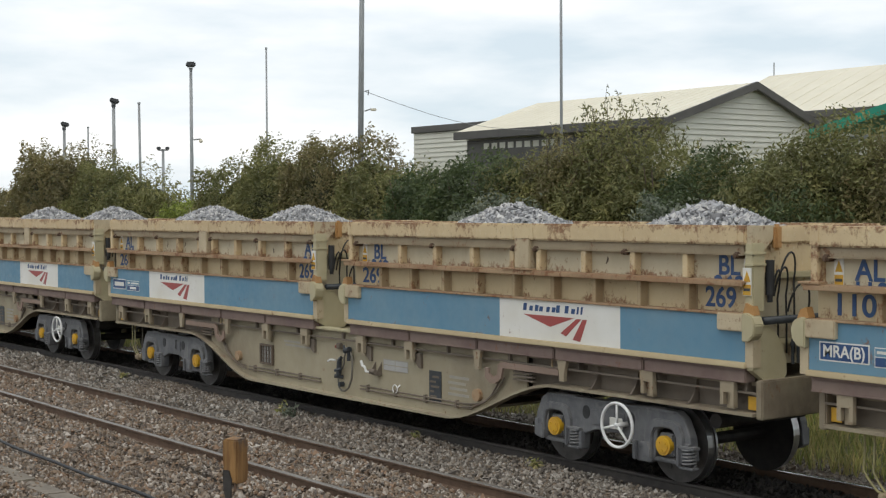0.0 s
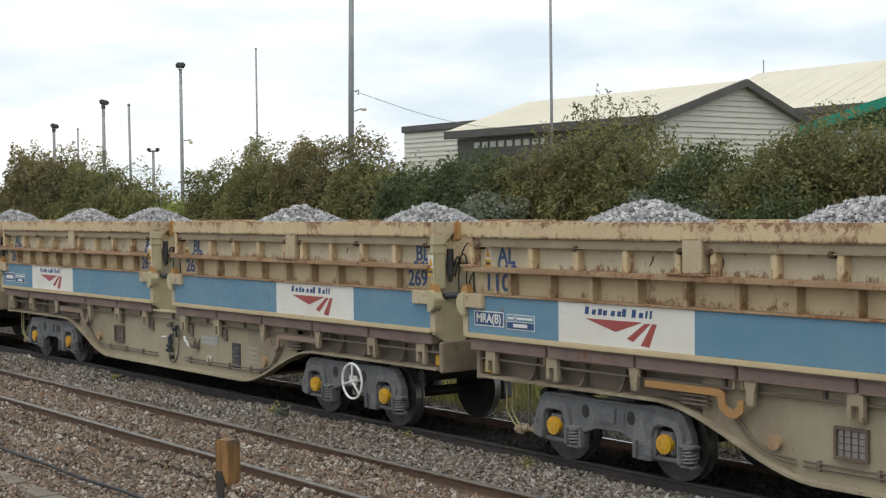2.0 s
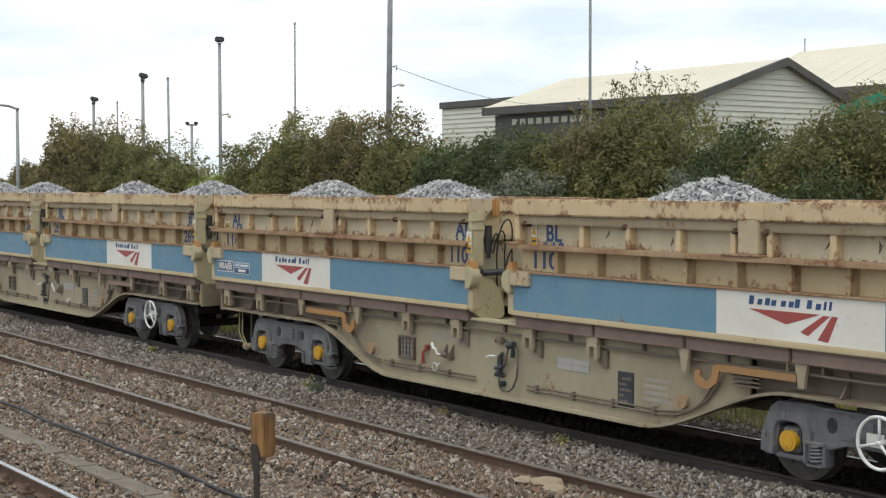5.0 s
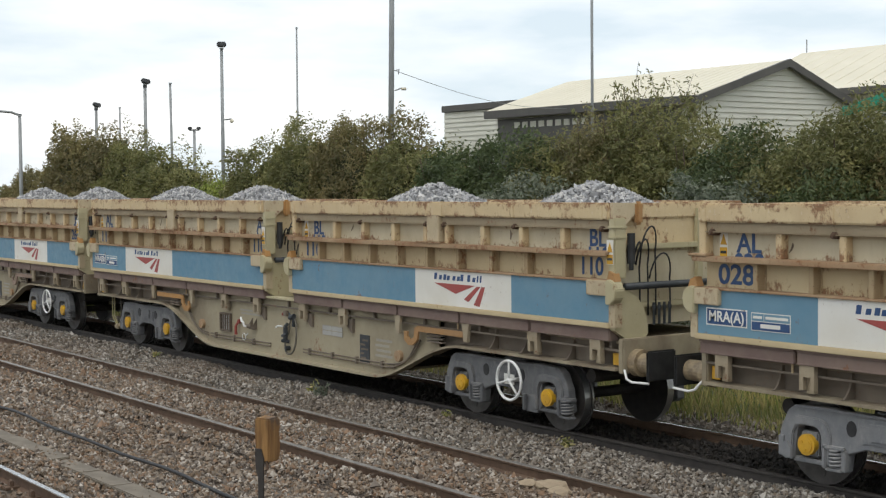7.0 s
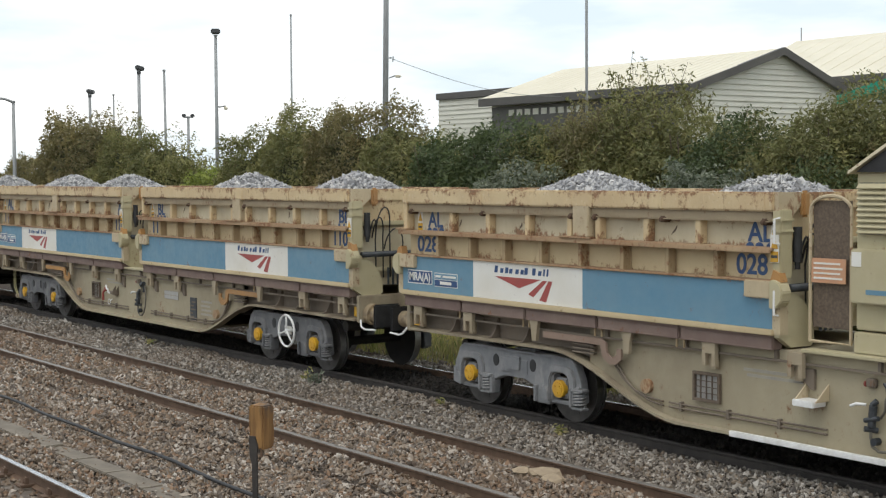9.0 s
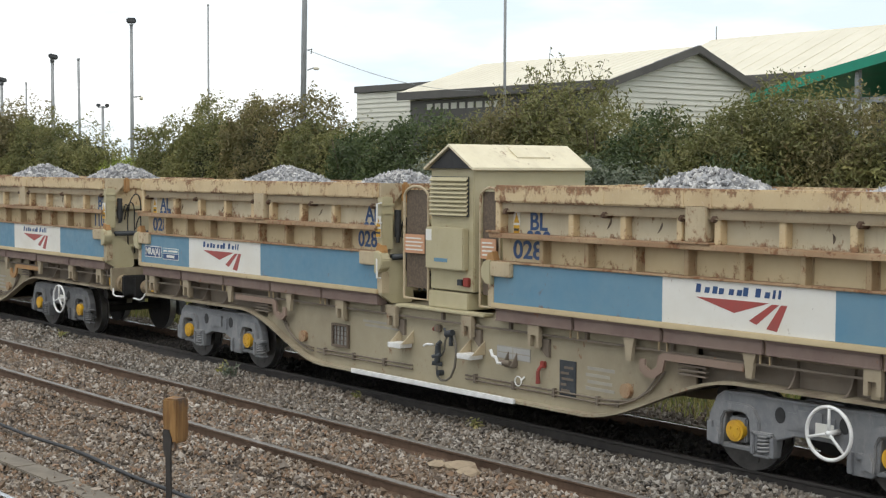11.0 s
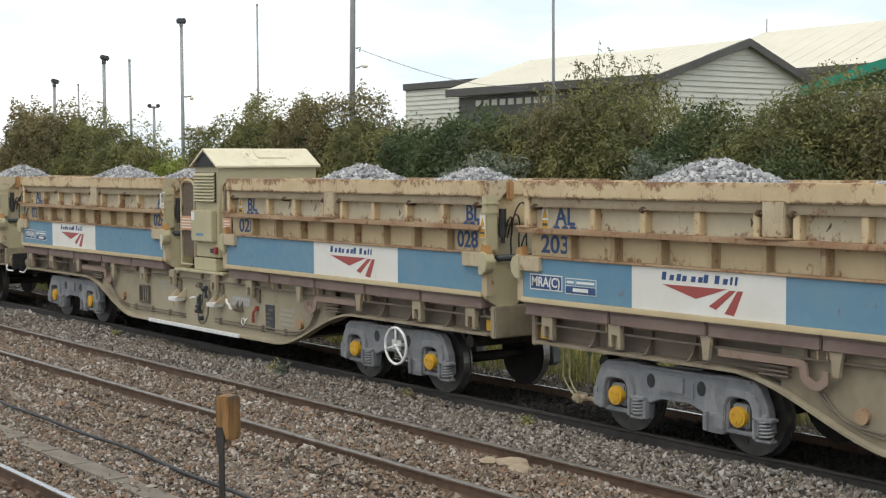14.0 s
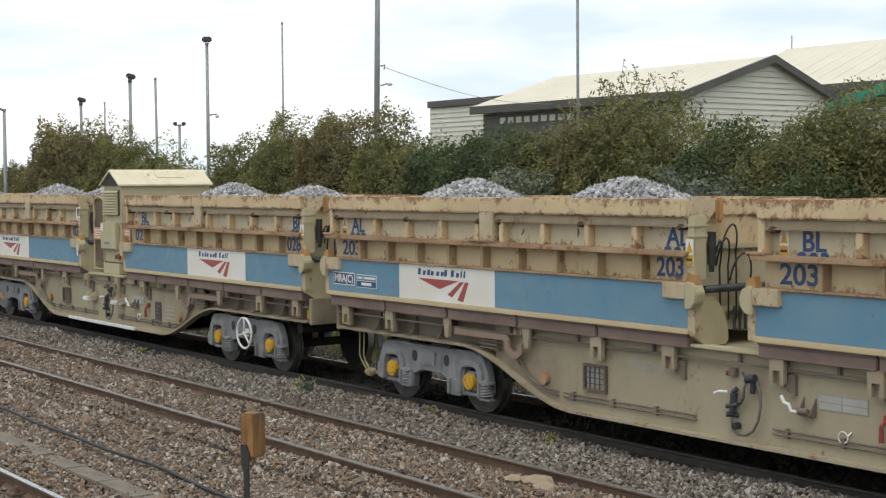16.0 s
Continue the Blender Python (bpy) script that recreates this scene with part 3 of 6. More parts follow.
def tipper_body(wagon, x0, x1, panel, post_x, ends):
    """One side-tipping box: shell, rim, rails, ribs and colour panels. ends: which ends carry the end gear."""
    bm = bmesh.new()
    extrude(bm, [(-1.04, 1.5), (1.04, 1.5), (1.04, 3.0), (0.99, 3.0), (0.99, 2.5), (-0.99, 2.5), (-0.99, 3.0), (-1.04, 3.0)], "x", x0 + 0.02, x1 - 0.02)
    body = part("tipper_body", bm, RECESS, wagon, "cream steel side-tipping box with rust streaks")
    bm = bmesh.new()
    rounded(bm, x0, x1, -1.19, -0.99, 2.825, 3.038, 0.02)
    mirrored(bm)
    for xe in (x0, x1 - 0.12):
        rounded(bm, xe, xe + 0.12, -0.985, 0.985, 2.83, 3.03, 0.02)
    for xe in (x0 + 0.03, x1 - 0.08):
        slab(bm, xe, xe + 0.05, -0.985, 0.985, 2.45, 2.85)
    for xe in (x0 + 0.11, x1 - 0.13, post_x - 0.2, post_x + 0.2, x0 + (x1 - x0) * 0.27, x0 + (x1 - x0) * 0.76):
        rounded(bm, xe - 0.028, xe + 0.028, -1.198, -1.15, 2.83, 3.0, 0.006)
    part("rim", bm, RIM, body, "rust-flecked cream top rim")
    bm = bmesh.new()
    rounded(bm, x0 + 0.01, x0 + 0.11, -1.172, -1.035, 2.442, 2.826, 0.008)
    part("corner_post", bm, RIM, body, "rust-flecked corner post")
    bm = bmesh.new()
    rounded(bm, x0 - 0.10, x0 + 0.18, -1.245, -1.10, 2.441, 2.468, 0.006)
    part("post_foot", bm, CREAM_RUSTY, body)
    bm = bmesh.new()
    rounded(bm, x0 + 0.05, x1 - 0.05, -1.14, -1.035, 2.72, 2.823, 0.008)
    rounded(bm, x0 + 0.05, x1 - 0.05, -1.165, -1.035, 2.71, 2.723, 0.004)
    part("top_channel", bm, CHANNEL, body)
    bm = bmesh.new()
    rounded(bm, x0 - 0.06, x1 + 0.02, -1.23, -1.035, 2.41, 2.44, 0.006)
    rounded(bm, x0 - 0.04, x1, -1.235, -1.205, 2.378, 2.43, 0.006)
    part("shelf_rail", bm, SHELF, body, "rusty projecting steel rail")
    bm = bmesh.new()
    rounded(bm, x0, x1, -1.21, -1.035, 2.06, 2.085, 0.006)
    part("panel_ledge", bm, SHELF, body)
    bm = bmesh.new()
    slab(bm, x0 + 0.01, x1 - 0.01, -1.0425, -1.03, 2.086, 2.376)
    part("lower_strip", bm, STRIP, body, "rust-washed cream plate between ribs")
    # ribs above and below the shelf rail
    upper, lower = bmesh.new(), bmesh.new()
    rounded(upper, -0.045, 0.045, -1.15, -1.035, 2.441, 2.709, 0.008)
    rounded(lower, -0.035, 0.035, -1.165, -1.035, 2.085, 2.376, 0.006)
    slab(lower, -0.055, 0.055, -1.052, -1.043, 2.086, 2.376)
    upper, lower = finish("upper_rib", upper, RIM), finish("lower_rib", lower, RUSTY_RIB)
    length = x1 - x0
    for k in range(-4, 5):
        x = post_x + math.copysign(0.27 + 0.86 * abs(k), k)
        if k and x0 + 0.9 < x < x1 - 0.7:
            part("upper_rib", upper, None, body, at=pose(x, 0, 0))
    for s in (-0.27, 0.27):
        part("upper_rib", upper, None, body, at=pose(post_x + s, 0, 0))
    ribs = int((length - 1.2) / 0.78) + 1
    for i in range(ribs):
        x = x0 + 0.86 + 0.778 * i
        part("lower_rib", lower, None, body, at=pose(x, 0, 0))
    bm = bmesh.new()
    rounded(bm, post_x - 0.15, post_x + 0.15, -1.20, -1.035, 2.464, 2.85, 0.01)
    part("centre_post", bm, CREAM, body)
    bm = bmesh.new()
    rounded(bm, post_x - 0.36, post_x + 0.24, -1.255, -1.10, 2.442, 2.462, 0.006)
    part("post_foot", bm, CREAM_RUSTY, body)
    lug = bmesh.new()
    rounded(lug, -0.04, 0.04, -1.175, -1.035, 2.675, 2.75, 0.015)
    rod(lug, (0, -1.195, 2.705), (0, -1.09, 2.705), 0.022, 10)
    lug = finish("hinge_lug", lug, RAIL_SIDE)
    for x in (x0 + 0.2, x0 + length * 0.27, post_x - 0.23, post_x + 0.23, x0 + length * 0.76, x1 - 0.15):
        part("hinge_lug", lug, None, body, at=pose(x, 0, 0))
    # blue skirt with the white panel
    a, b = panel
    for lo, hi in ((x0 + 0.005, a), (b, x1 - 0.005)):
        bm = bmesh.new()
        slab(bm, lo, hi, -1.18, -1.035, 1.555, 2.06)
        part("blue_panel", bm, BLUE, body, "faded blue painted steel panel")
    bm = bmesh.new()
    slab(bm, a, b, -1.181, -1.035, 1.555, 2.06)
    white = part("white_panel", bm, WHITE, body, "white panel with a red and blue operator's mark")
    return body, white


def body_marks(white, panel):
    """The operator's mark as plain shapes: a dark bar for the words, red wedges below."""
    a, b = panel
    w = b - a
    # one plain upright bar in place of each character, tall or short
    at, step = 0.212, 0.0475
    for i, (tall, gap) in enumerate(((1, 1.12), (0, 1.0), (0.5, 0.8), (0, 1.25), (0, 1.0), (0, 0.75), (1, 1.5), (1, 1.1), (0, 0.95), (0.9, 0.65), (1, 0.5))):
        bm = bmesh.new()
        wide = 0.014 if gap < 0.7 else 0.028
        extrude(bm, [(a + (at + k) * w, z) for k, z in ((0.0, 1.922), (wide, 1.922), (wide + 0.006, 1.985 + 0.03 * tall), (0.006, 1.985 + 0.03 * tall))], "y", -1.185, -1.1812)
        part("dark_bar", bm, NAVY, white)
        at += step * gap
    for o in ([(0.215, 1.872), (0.645, 1.872), (0.445, 1.735)], [(0.53, 1.668), (0.575, 1.635), (0.70, 1.862), (0.66, 1.862)], [(0.63, 1.60), (0.69, 1.585), (0.745, 1.862), (0.71, 1.862)]):
        bm = bmesh.new()
        extrude(bm, [(a + px * w, pz) for px, pz in o], "y", -1.184, -1.1815)
        part("red_wedge", bm, LOGO_RED, white)


def warning(parent, x, z, y=-1.20):
    bm = bmesh.new()
    z -= 0.03
    slab(bm, x - 0.06, x + 0.06, y, y + 0.006, z - 0.15, z + 0.15)
    s = part("warning_label", bm, WHITE, parent, "white and yellow warning label")
    bm = bmesh.new()
    slab(bm, x - 0.055, x + 0.055, y - 0.003, y, z - 0.145, z - 0.03)
    extrude(bm, [(x - 0.05, z), (x + 0.05, z), (x, z + 0.12)], "y", y - 0.003, y)
    part("yellow_field", bm, YELLOW, s)
    bm = bmesh.new()
    slab(bm, x - 0.045, x + 0.045, y - 0.005, y - 0.003, z - 0.10, z - 0.07)
    part("dark_bar", bm, DARK_PLATE, s)


def end_gear(body, x, s):
    """Pivot bracket, ear, skirt plate and end post at one end of a box. s: +1 for the end towards +x."""
    bm = bmesh.new()
    rounded(bm, x - s * 0.37, x + s * 0.01, -1.24, -1.09, 1.89, 2.08, 0.012)
    part("pivot_bracket", bm, CREAM, body)
    bm = bmesh.new()
    prof = [(x + s * a, z) for a, z in ((0.0, 1.78), (0.10, 1.79), (0.17, 1.86), (0.19, 1.97), (0.15, 2.06), (0.05, 2.10), (0.0, 2.08))]
    extrude(bm, prof if s > 0 else prof[::-1], "y", -1.25, -1.09)
    bmesh.ops.bevel(bm, geom=bm.edges[:], offset=0.012, segments=2, affect="EDGES")
    part("pivot_ear", bm, CREAM_CLEAN, body, "rounded cream pivot ear")
    bm = bmesh.new()
    slab(bm, x, x + s * 0.11, -1.185, -1.06, 1.50, 1.80) if s > 0 else slab(bm, x - 0.11, x, -1.185, -1.06, 1.50, 1.80)
    part("corner_plate", bm, CREAM, body)
    lever = bmesh.new()
    extrude(lever, [(x - s * 0.02, 2.09), (x + s * 0.14, 2.07), (x + s * 0.10, 2.17), (x + s * 0.02, 2.20)], "y", -1.20, -1.10)
    part("latch", lever, HOOK, body, "rusty latch")
    if s > 0:
        # curved end plate below, end post and gusset above, tube across, hoses
        bm = bmesh.new()
        extrude(bm, [(-1.17, 2.02), (-1.05, 2.0), (-0.90, 1.94), (-0.76, 1.83), (-0.67, 1.70), (-0.62, 1.55), (-0.61, 1.40), (-0.66, 1.35), (-0.98, 1.35), (-1.17, 1.47)], "x", x + 0.01, x + 0.09)
        part("end_plate", bm, CREAM_CLEAN, body, "curved cream end plate")
        bm = bmesh.new()
        rounded(bm, x - 0.02, x + 0.10, -1.17, -0.98, 2.10, 2.85, 0.012)
        for z in (2.60, 2.72):
            rounded(bm, x - 0.02, x + 0.115, -1.185, -0.97, z, z + 0.03, 0.006)
        part("end_post", bm, CREAM_CLEAN, body)
        bm = bmesh.new()
        extrude(bm, [(-1.16, 3.036), (-0.74, 3.036), (-0.80, 2.89), (-0.95, 2.76), (-1.16, 2.76)], "x", x, x + 0.06)
        part("gusset", bm, CREAM, body)
        bm = bmesh.new()
        rounded(bm, x + 0.02, x + 0.10, -0.80, -0.68, 2.76, 3.05, 0.03)
        part("hinge_ear", bm, HOOK, body, "rust-stained hinge ear")
        bm = bmesh.new()
        for z in (2.45, 1.72):
            rounded(bm, x - 0.02, x + 0.05, -0.95, 1.05, z, z + 0.07, 0.008)
        for y in (0.35, 0.98):
            rounded(bm, x - 0.02, x + 0.05, y - 0.05, y + 0.05, 1.55, 2.95, 0.008)
        part("end_rib", bm, CREAM_CLEAN, body)
        bm = bmesh.new()
        rod(bm, (x + 0.09, -1.0, 2.0), (x + 0.09, 1.05, 2.0), 0.045, 16)
        part("torque_tube", bm, DARK_PLATE, body, "dark steel tube", smooth=True)
        hoses = bmesh.new()
        for i, (y, top, reach) in enumerate(((-0.84, 2.55, 0.12), (-0.78, 2.58, 0.20), (-0.70, 2.74, 0.25), (-0.55, 2.40, 0.35))):
            arc = [(x + 0.05 + 0.07 * math.sin(math.pi * k / 10), y + reach * (1 - math.cos(math.pi * k / 10)) / 2, top - 0.32 + 0.32 * math.sin(math.pi * k / 10)) for k in range(11)]
            arc += [(x + 0.06, y + reach, top - 0.6), (x + 0.06, y + reach, 1.62)]
            tube(hoses, arc, 0.012, 6)
        part("hose", hoses, BLACK, body, "black hydraulic hoses", smooth=True)
        valve = bmesh.new()
        rod(valve, (x + 0.10, -0.90, 2.28), (x + 0.10, -0.90, 2.66), 0.05, 10)
        rod(valve, (x + 0.10, -0.90, 2.20), (x + 0.10, -0.90, 2.30), 0.03, 8)
        part("valve", valve, BLACK, body)
        for i in range(4):
            end = bmesh.new()
            rod(end, (x + 0.08, -0.50 + 0.09 * i, 1.50), (x + 0.08, -0.50 + 0.09 * i, 1.78), 0.018, 8)
            rod(end, (x + 0.08, -0.50 + 0.09 * i, 1.70), (x + 0.08, -0.50 + 0.09 * i, 1.74), 0.028, 6)
            part("pipe_end", end, DARK_PLATE, body)
        warning(body, x + 0.03, 2.46, -1.19)


def belly(x):
    """Height of the frame's lower edge."""
    a = abs(x)
    if a < 2.75:
        return 0.31
    if a > 5.1:
        return 0.96
    k = (a - 2.75) / 2.35
    k = k * k * (3 - 2 * k)
    return 0.31 + 0.65 * k


def underframe(wagon):
    bm = bmesh.new()
    xs = [-8.40] + list(np.linspace(-5.2, -2.6, 15)) + list(np.linspace(2.6, 5.2, 15)) + [8.40]
    outline = [(x, belly(x)) for x in xs] + [(8.40, 1.33), (-8.40, 1.33)]
    mid = [p for p in outline if abs(p[0]) < 4.45]
    edge = belly(4.45)
    extrude(bm, [(-4.45, edge)] + mid + [(4.45, edge), (4.45, 1.33), (-4.45, 1.33)], "y", -1.03, -1.0)
    mirrored(bm)
    slab(bm, -8.4, 8.4, -0.999, 0.999, 1.28, 1.33)
    slab(bm, -2.5, 2.5, -0.999, 0.999, 0.32, 0.36)
    frame_ob = part("underframe", bm, BELLY, wagon, "cream fish-bellied steel frame, dusty over the bogies")
    for s in (-1, 1):
        bm = bmesh.new()
        extrude(bm, [(s * 4.45, edge)] + [(s * x, belly(x)) for x in (4.7, 4.95, 5.2, 8.40)] + [(s * 8.40, 1.33), (s * 4.45, 1.33)], "y", -0.93, -0.90)
        side = finish("end_frame", bm, FRAME_GREY)
        part("end_frame", side, None, frame_ob, "dusty brown frame side over the bogie")
        part("end_frame", side, None, frame_ob, "dusty brown frame side over the bogie", pose(0, 1.83, 0))
    bm = bmesh.new()
    for a, b in zip(xs, xs[1:]):
        extrude(bm, [(a, belly(a)), (b, belly(b)), (b, belly(b) + 0.035), (a, belly(a) + 0.035)], "y", -1.15, -1.03 if max(abs(a), abs(b)) < 4.4 else -0.91)
    mirrored(bm)
    part("bottom_flange", bm, BELLY, frame_ob, "worn bottom flange")
    bm = bmesh.new()
    slab(bm, -8.42, 8.42, -1.10, -1.075, 1.20, 1.225)
    for x in np.arange(-8.2, 8.3, 1.37):
        slab(bm, x - 0.02, x + 0.02, -1.076, -1.031 if abs(x) < 4.4 else -0.931, 1.195, 1.32)
    part("pipe_run", bm, FRAME_GREY, frame_ob)
    # stiffeners over the bogies
    web = bmesh.new()
    curve = [(-1.14 + 0.17 * math.sin(a), 1.0 + 0.32 * (1 - math.cos(a))) for a in np.linspace(0, math.pi / 2, 7)]
    extrude(web, [(-0.931, 1.32), (-0.931, 1.0)] + curve, "x", -0.012, 0.012)
    web = finish("stiffener", web, FRAME_GREY)
    for s in (-1, 1):
        for x in (5.75, 6.45, 7.4):
            part("stiffener", web, None, frame_ob, at=pose(s * x, 0, 0))
    # headstocks, coloured dark like the frame for the shade under the overhang
    for s in (-1, 1):
        bm = bmesh.new()
        rounded(bm, s * 8.40, s * 8.50, -1.10, 1.10, 0.93, 1.36, 0.015)
        part("headstock", bm, BELLY, frame_ob)
        bm = bmesh.new()
        rounded(bm, s * 8.25, s * 8.38, -1.045, -1.031, 1.02, 1.17, 0.003)
        part("yellow_plate", bm, YELLOW, frame_ob, "yellow plate")
    # pipes low on the belly
    bm = bmesh.new()
    for x0, x1 in ((-3.0, -0.65), (0.5, 3.3)):
        for z in (0.49, 0.54):
            rod(bm, (x0, -1.06, z), (x1, -1.06, z), 0.012, 8)
        for x in np.arange(x0 + 0.2, x1, 0.75):
            slab(bm, x - 0.02, x + 0.02, -1.08, -1.03, 0.46, 0.57)
    part("brake_pipe", bm, FRAME_GREY, frame_ob, smooth=False)
    # grid, red handle, ring, valves with hose, plates
    g = bmesh.new()
    for x in np.linspace(-2.57, -2.21, 5):
        slab(g, x - 0.004, x + 0.004, -1.075, -1.055, 0.64, 0.94)
    for z in np.linspace(0.65, 0.93, 5):
        slab(g, -2.58, -2.2, -1.075, -1.06, z - 0.004, z + 0.004)
    for x0, x1, z0, z1 in ((-2.60, -2.57, 0.62, 0.96), (-2.21, -2.18, 0.62, 0.96), (-2.57, -2.21, 0.62, 0.65), (-2.57, -2.21, 0.93, 0.96)):
        slab(g, x0, x1, -1.08, -1.04, z0, z1)
    tagged(part("document_grid", g, GUARD, frame_ob, "wire-fronted document holder"), kind="stuff")
    bm = bmesh.new()
    slab(bm, -2.57, -2.21, -1.04, -1.032, 0.65, 0.93)
    part("document_card", bm, FADED, frame_ob, "pale card behind wire")
    # two brake valves joined by a looped hose, and a small box over them
    bm = bmesh.new()
    rod(bm, (-0.05, -1.10, 0.66), (-0.03, -1.10, 0.88), 0.042, 10)
    rod(bm, (-0.12, -1.12, 0.72), (0.05, -1.12, 0.76), 0.026, 8)
    rod(bm, (-0.10, -1.15, 0.64), (-0.02, -1.04, 0.62), 0.03, 8)
    rod(bm, (-0.01, -1.12, 0.51), (-0.01, -1.04, 0.51), 0.04, 10)
    rod(bm, (-0.05, -1.10, 0.88), (0.00, -1.08, 0.93), 0.03, 8)
    part("brake_valve", bm, DARK_PLATE, frame_ob, "dark greasy brake valve")
    bm = bmesh.new()
    rod(bm, (0.17, -1.12, 1.05), (0.30, -1.12, 1.08), 0.045, 10)
    rod(bm, (0.24, -1.10, 0.90), (0.25, -1.10, 1.04), 0.03, 8)
    rod(bm, (0.10, -1.10, 1.12), (0.19, -1.12, 1.03), 0.016, 6)
    part("brake_valve", bm, DARK_PLATE, frame_ob, "dark greasy brake valve")
    bm = bmesh.new()
    loop = [(0.30, -1.10, 1.04), (0.36, -1.11, 0.93), (0.375, -1.12, 0.78), (0.345, -1.12, 0.62), (0.27, -1.12, 0.49), (0.16, -1.11, 0.43), (0.05, -1.11, 0.42), (-0.04, -1.10, 0.46), (-0.06, -1.10, 0.56), (-0.05, -1.10, 0.68)]
    tube(bm, loop, 0.016, 8)
    tube(bm, [(0.17, -1.10, 1.05), (0.13, -1.11, 0.95), (0.12, -1.11, 0.84), (0.06, -1.10, 0.76)], 0.014, 8)
    part("brake_hose", bm, GREY_HOSE, frame_ob, "dusty looped brake hose", smooth=True)
    bm = bmesh.new()
    rounded(bm, -0.13, -0.02, -1.10, -1.03, 1.06, 1.15, 0.012)
    box = part("junction_box", bm, FRAME_GREY, frame_ob)
    bm = bmesh.new()
    rod(bm, (-0.15, -1.08, 1.09), (-0.13, -1.08, 1.09), 0.03, 10)
    part("red_plug", bm, RED, box)
    bm = bmesh.new()
    tube(bm, [(-0.27, -1.16, 0.855), (-0.20, -1.16, 0.885), (-0.10, -1.13, 0.885)], 0.016, 8)
    part("white_lever", bm, WHITE_BAR, frame_ob, "white brake lever")
    # triangular gussets under the inner forks
    for x in (-1.01, 0.63, 1.92):
        bm = bmesh.new()
        extrude(bm, [(x - 0.10, 1.16), (x + 0.19, 1.16), (x + 0.19, 0.94), (x + 0.15, 0.94)], "y", -1.075, -1.031)
        part("gusset", bm, FRAME_GREY, frame_ob)
    # twin pipes that sweep down from the levers onto the belly
    for s in (-1, 1):
        bm = bmesh.new()
        for k in (0.0, 0.06):
            pts = [(4.02 - k, 0.98), (3.92 - k, 0.86), (3.80 - k, 0.74 - k * 0.3), (3.62 - k, 0.63 - k * 0.5), (3.40 - k, 0.565 - k * 0.7), (3.1, 0.54 - k * 0.8)]
            tube(bm, [(s * x, -1.065, z) for x, z in pts], 0.013, 6)
        part("brake_pipe", bm, FRAME_GREY, frame_ob, smooth=True)
    bm = bmesh.new()
    slab(bm, 2.28, 2.56, -1.045, -1.032, 0.50, 0.93)
    pl = part("data_plate", bm, DARK_PLATE, frame_ob, "dark data plate with worn pale lines")
    bm = bmesh.new()
    for i, (a, b) in enumerate(((2.31, 2.46), (2.30, 2.40), (2.32, 2.52), (2.30, 2.44), (2.36, 2.52))):
        slab(bm, a, b, -1.048, -1.045, 0.55 + 0.07 * i, 0.58 + 0.07 * i)
    part("pale_bars", bm, FRAME_GREY, pl)
    bm = bmesh.new()
    for i in range(4):
        slab(bm, 2.72 + 0.03 * (i % 2), 3.2 - 0.04 * (i % 3), -1.034, -1.031, 0.62 + 0.08 * i, 0.66 + 0.08 * i)
    for x0, x1, z in ((-1.85, -1.05, 1.04), (-1.80, -1.0, 0.98)):
        slab(bm, x0, x1, -1.034, -1.031, z, z + 0.035)
    tagged(part("faded_lettering", bm, STENCIL, frame_ob, "faded stencil lines"), kind="stuff")
    bm = bmesh.new()
    slab(bm, 1.10, 1.74, -1.036, -1.031, 0.83, 1.0)
    pl = part("notice_plate", bm, STENCIL, frame_ob, "grey notice plate in four fields")
    for x0, x1 in ((1.11, 1.40), (1.42, 1.73)):
        for z in (0.84, 0.92):
            bm = bmesh.new()
            slab(bm, x0, x1, -1.038, -1.036, z, z + 0.065)
            part("pale_field", bm, FADED, pl)
    bm = bmesh.new()
    rounded(bm, -0.95, 0.95, -1.13, -0.95, 1.335, 1.375, 0.008)
    part("saddle_plate", bm, CREAM_CLEAN, frame_ob)
    # unseen sill and cross cylinders, added to block light below the frame
    bm = bmesh.new()
    rounded(bm, -8.3, 8.3, -0.35, 0.35, 0.9, 1.27, 0.02)
    part("centre_sill", bm, WHEEL, frame_ob, "dark sill added to block light under the frame")
    for s in (-1, 1):
        for x in (3.9, 4.6, 7.5):
            bm = bmesh.new()
            rod(bm, (s * x, -0.75, 0.78), (s * x, 0.75, 0.78), 0.09, 12)
            part("brake_cylinder", bm, WHEEL, frame_ob)
    for x in (-3.38, 3.42):
        bm = bmesh.new()
        rod(bm, (x, -1.09, 0.69), (x, -1.03, 0.69), 0.085, 18)
        part("jacking_boss", bm, SHELF, frame_ob, "rusty round boss")


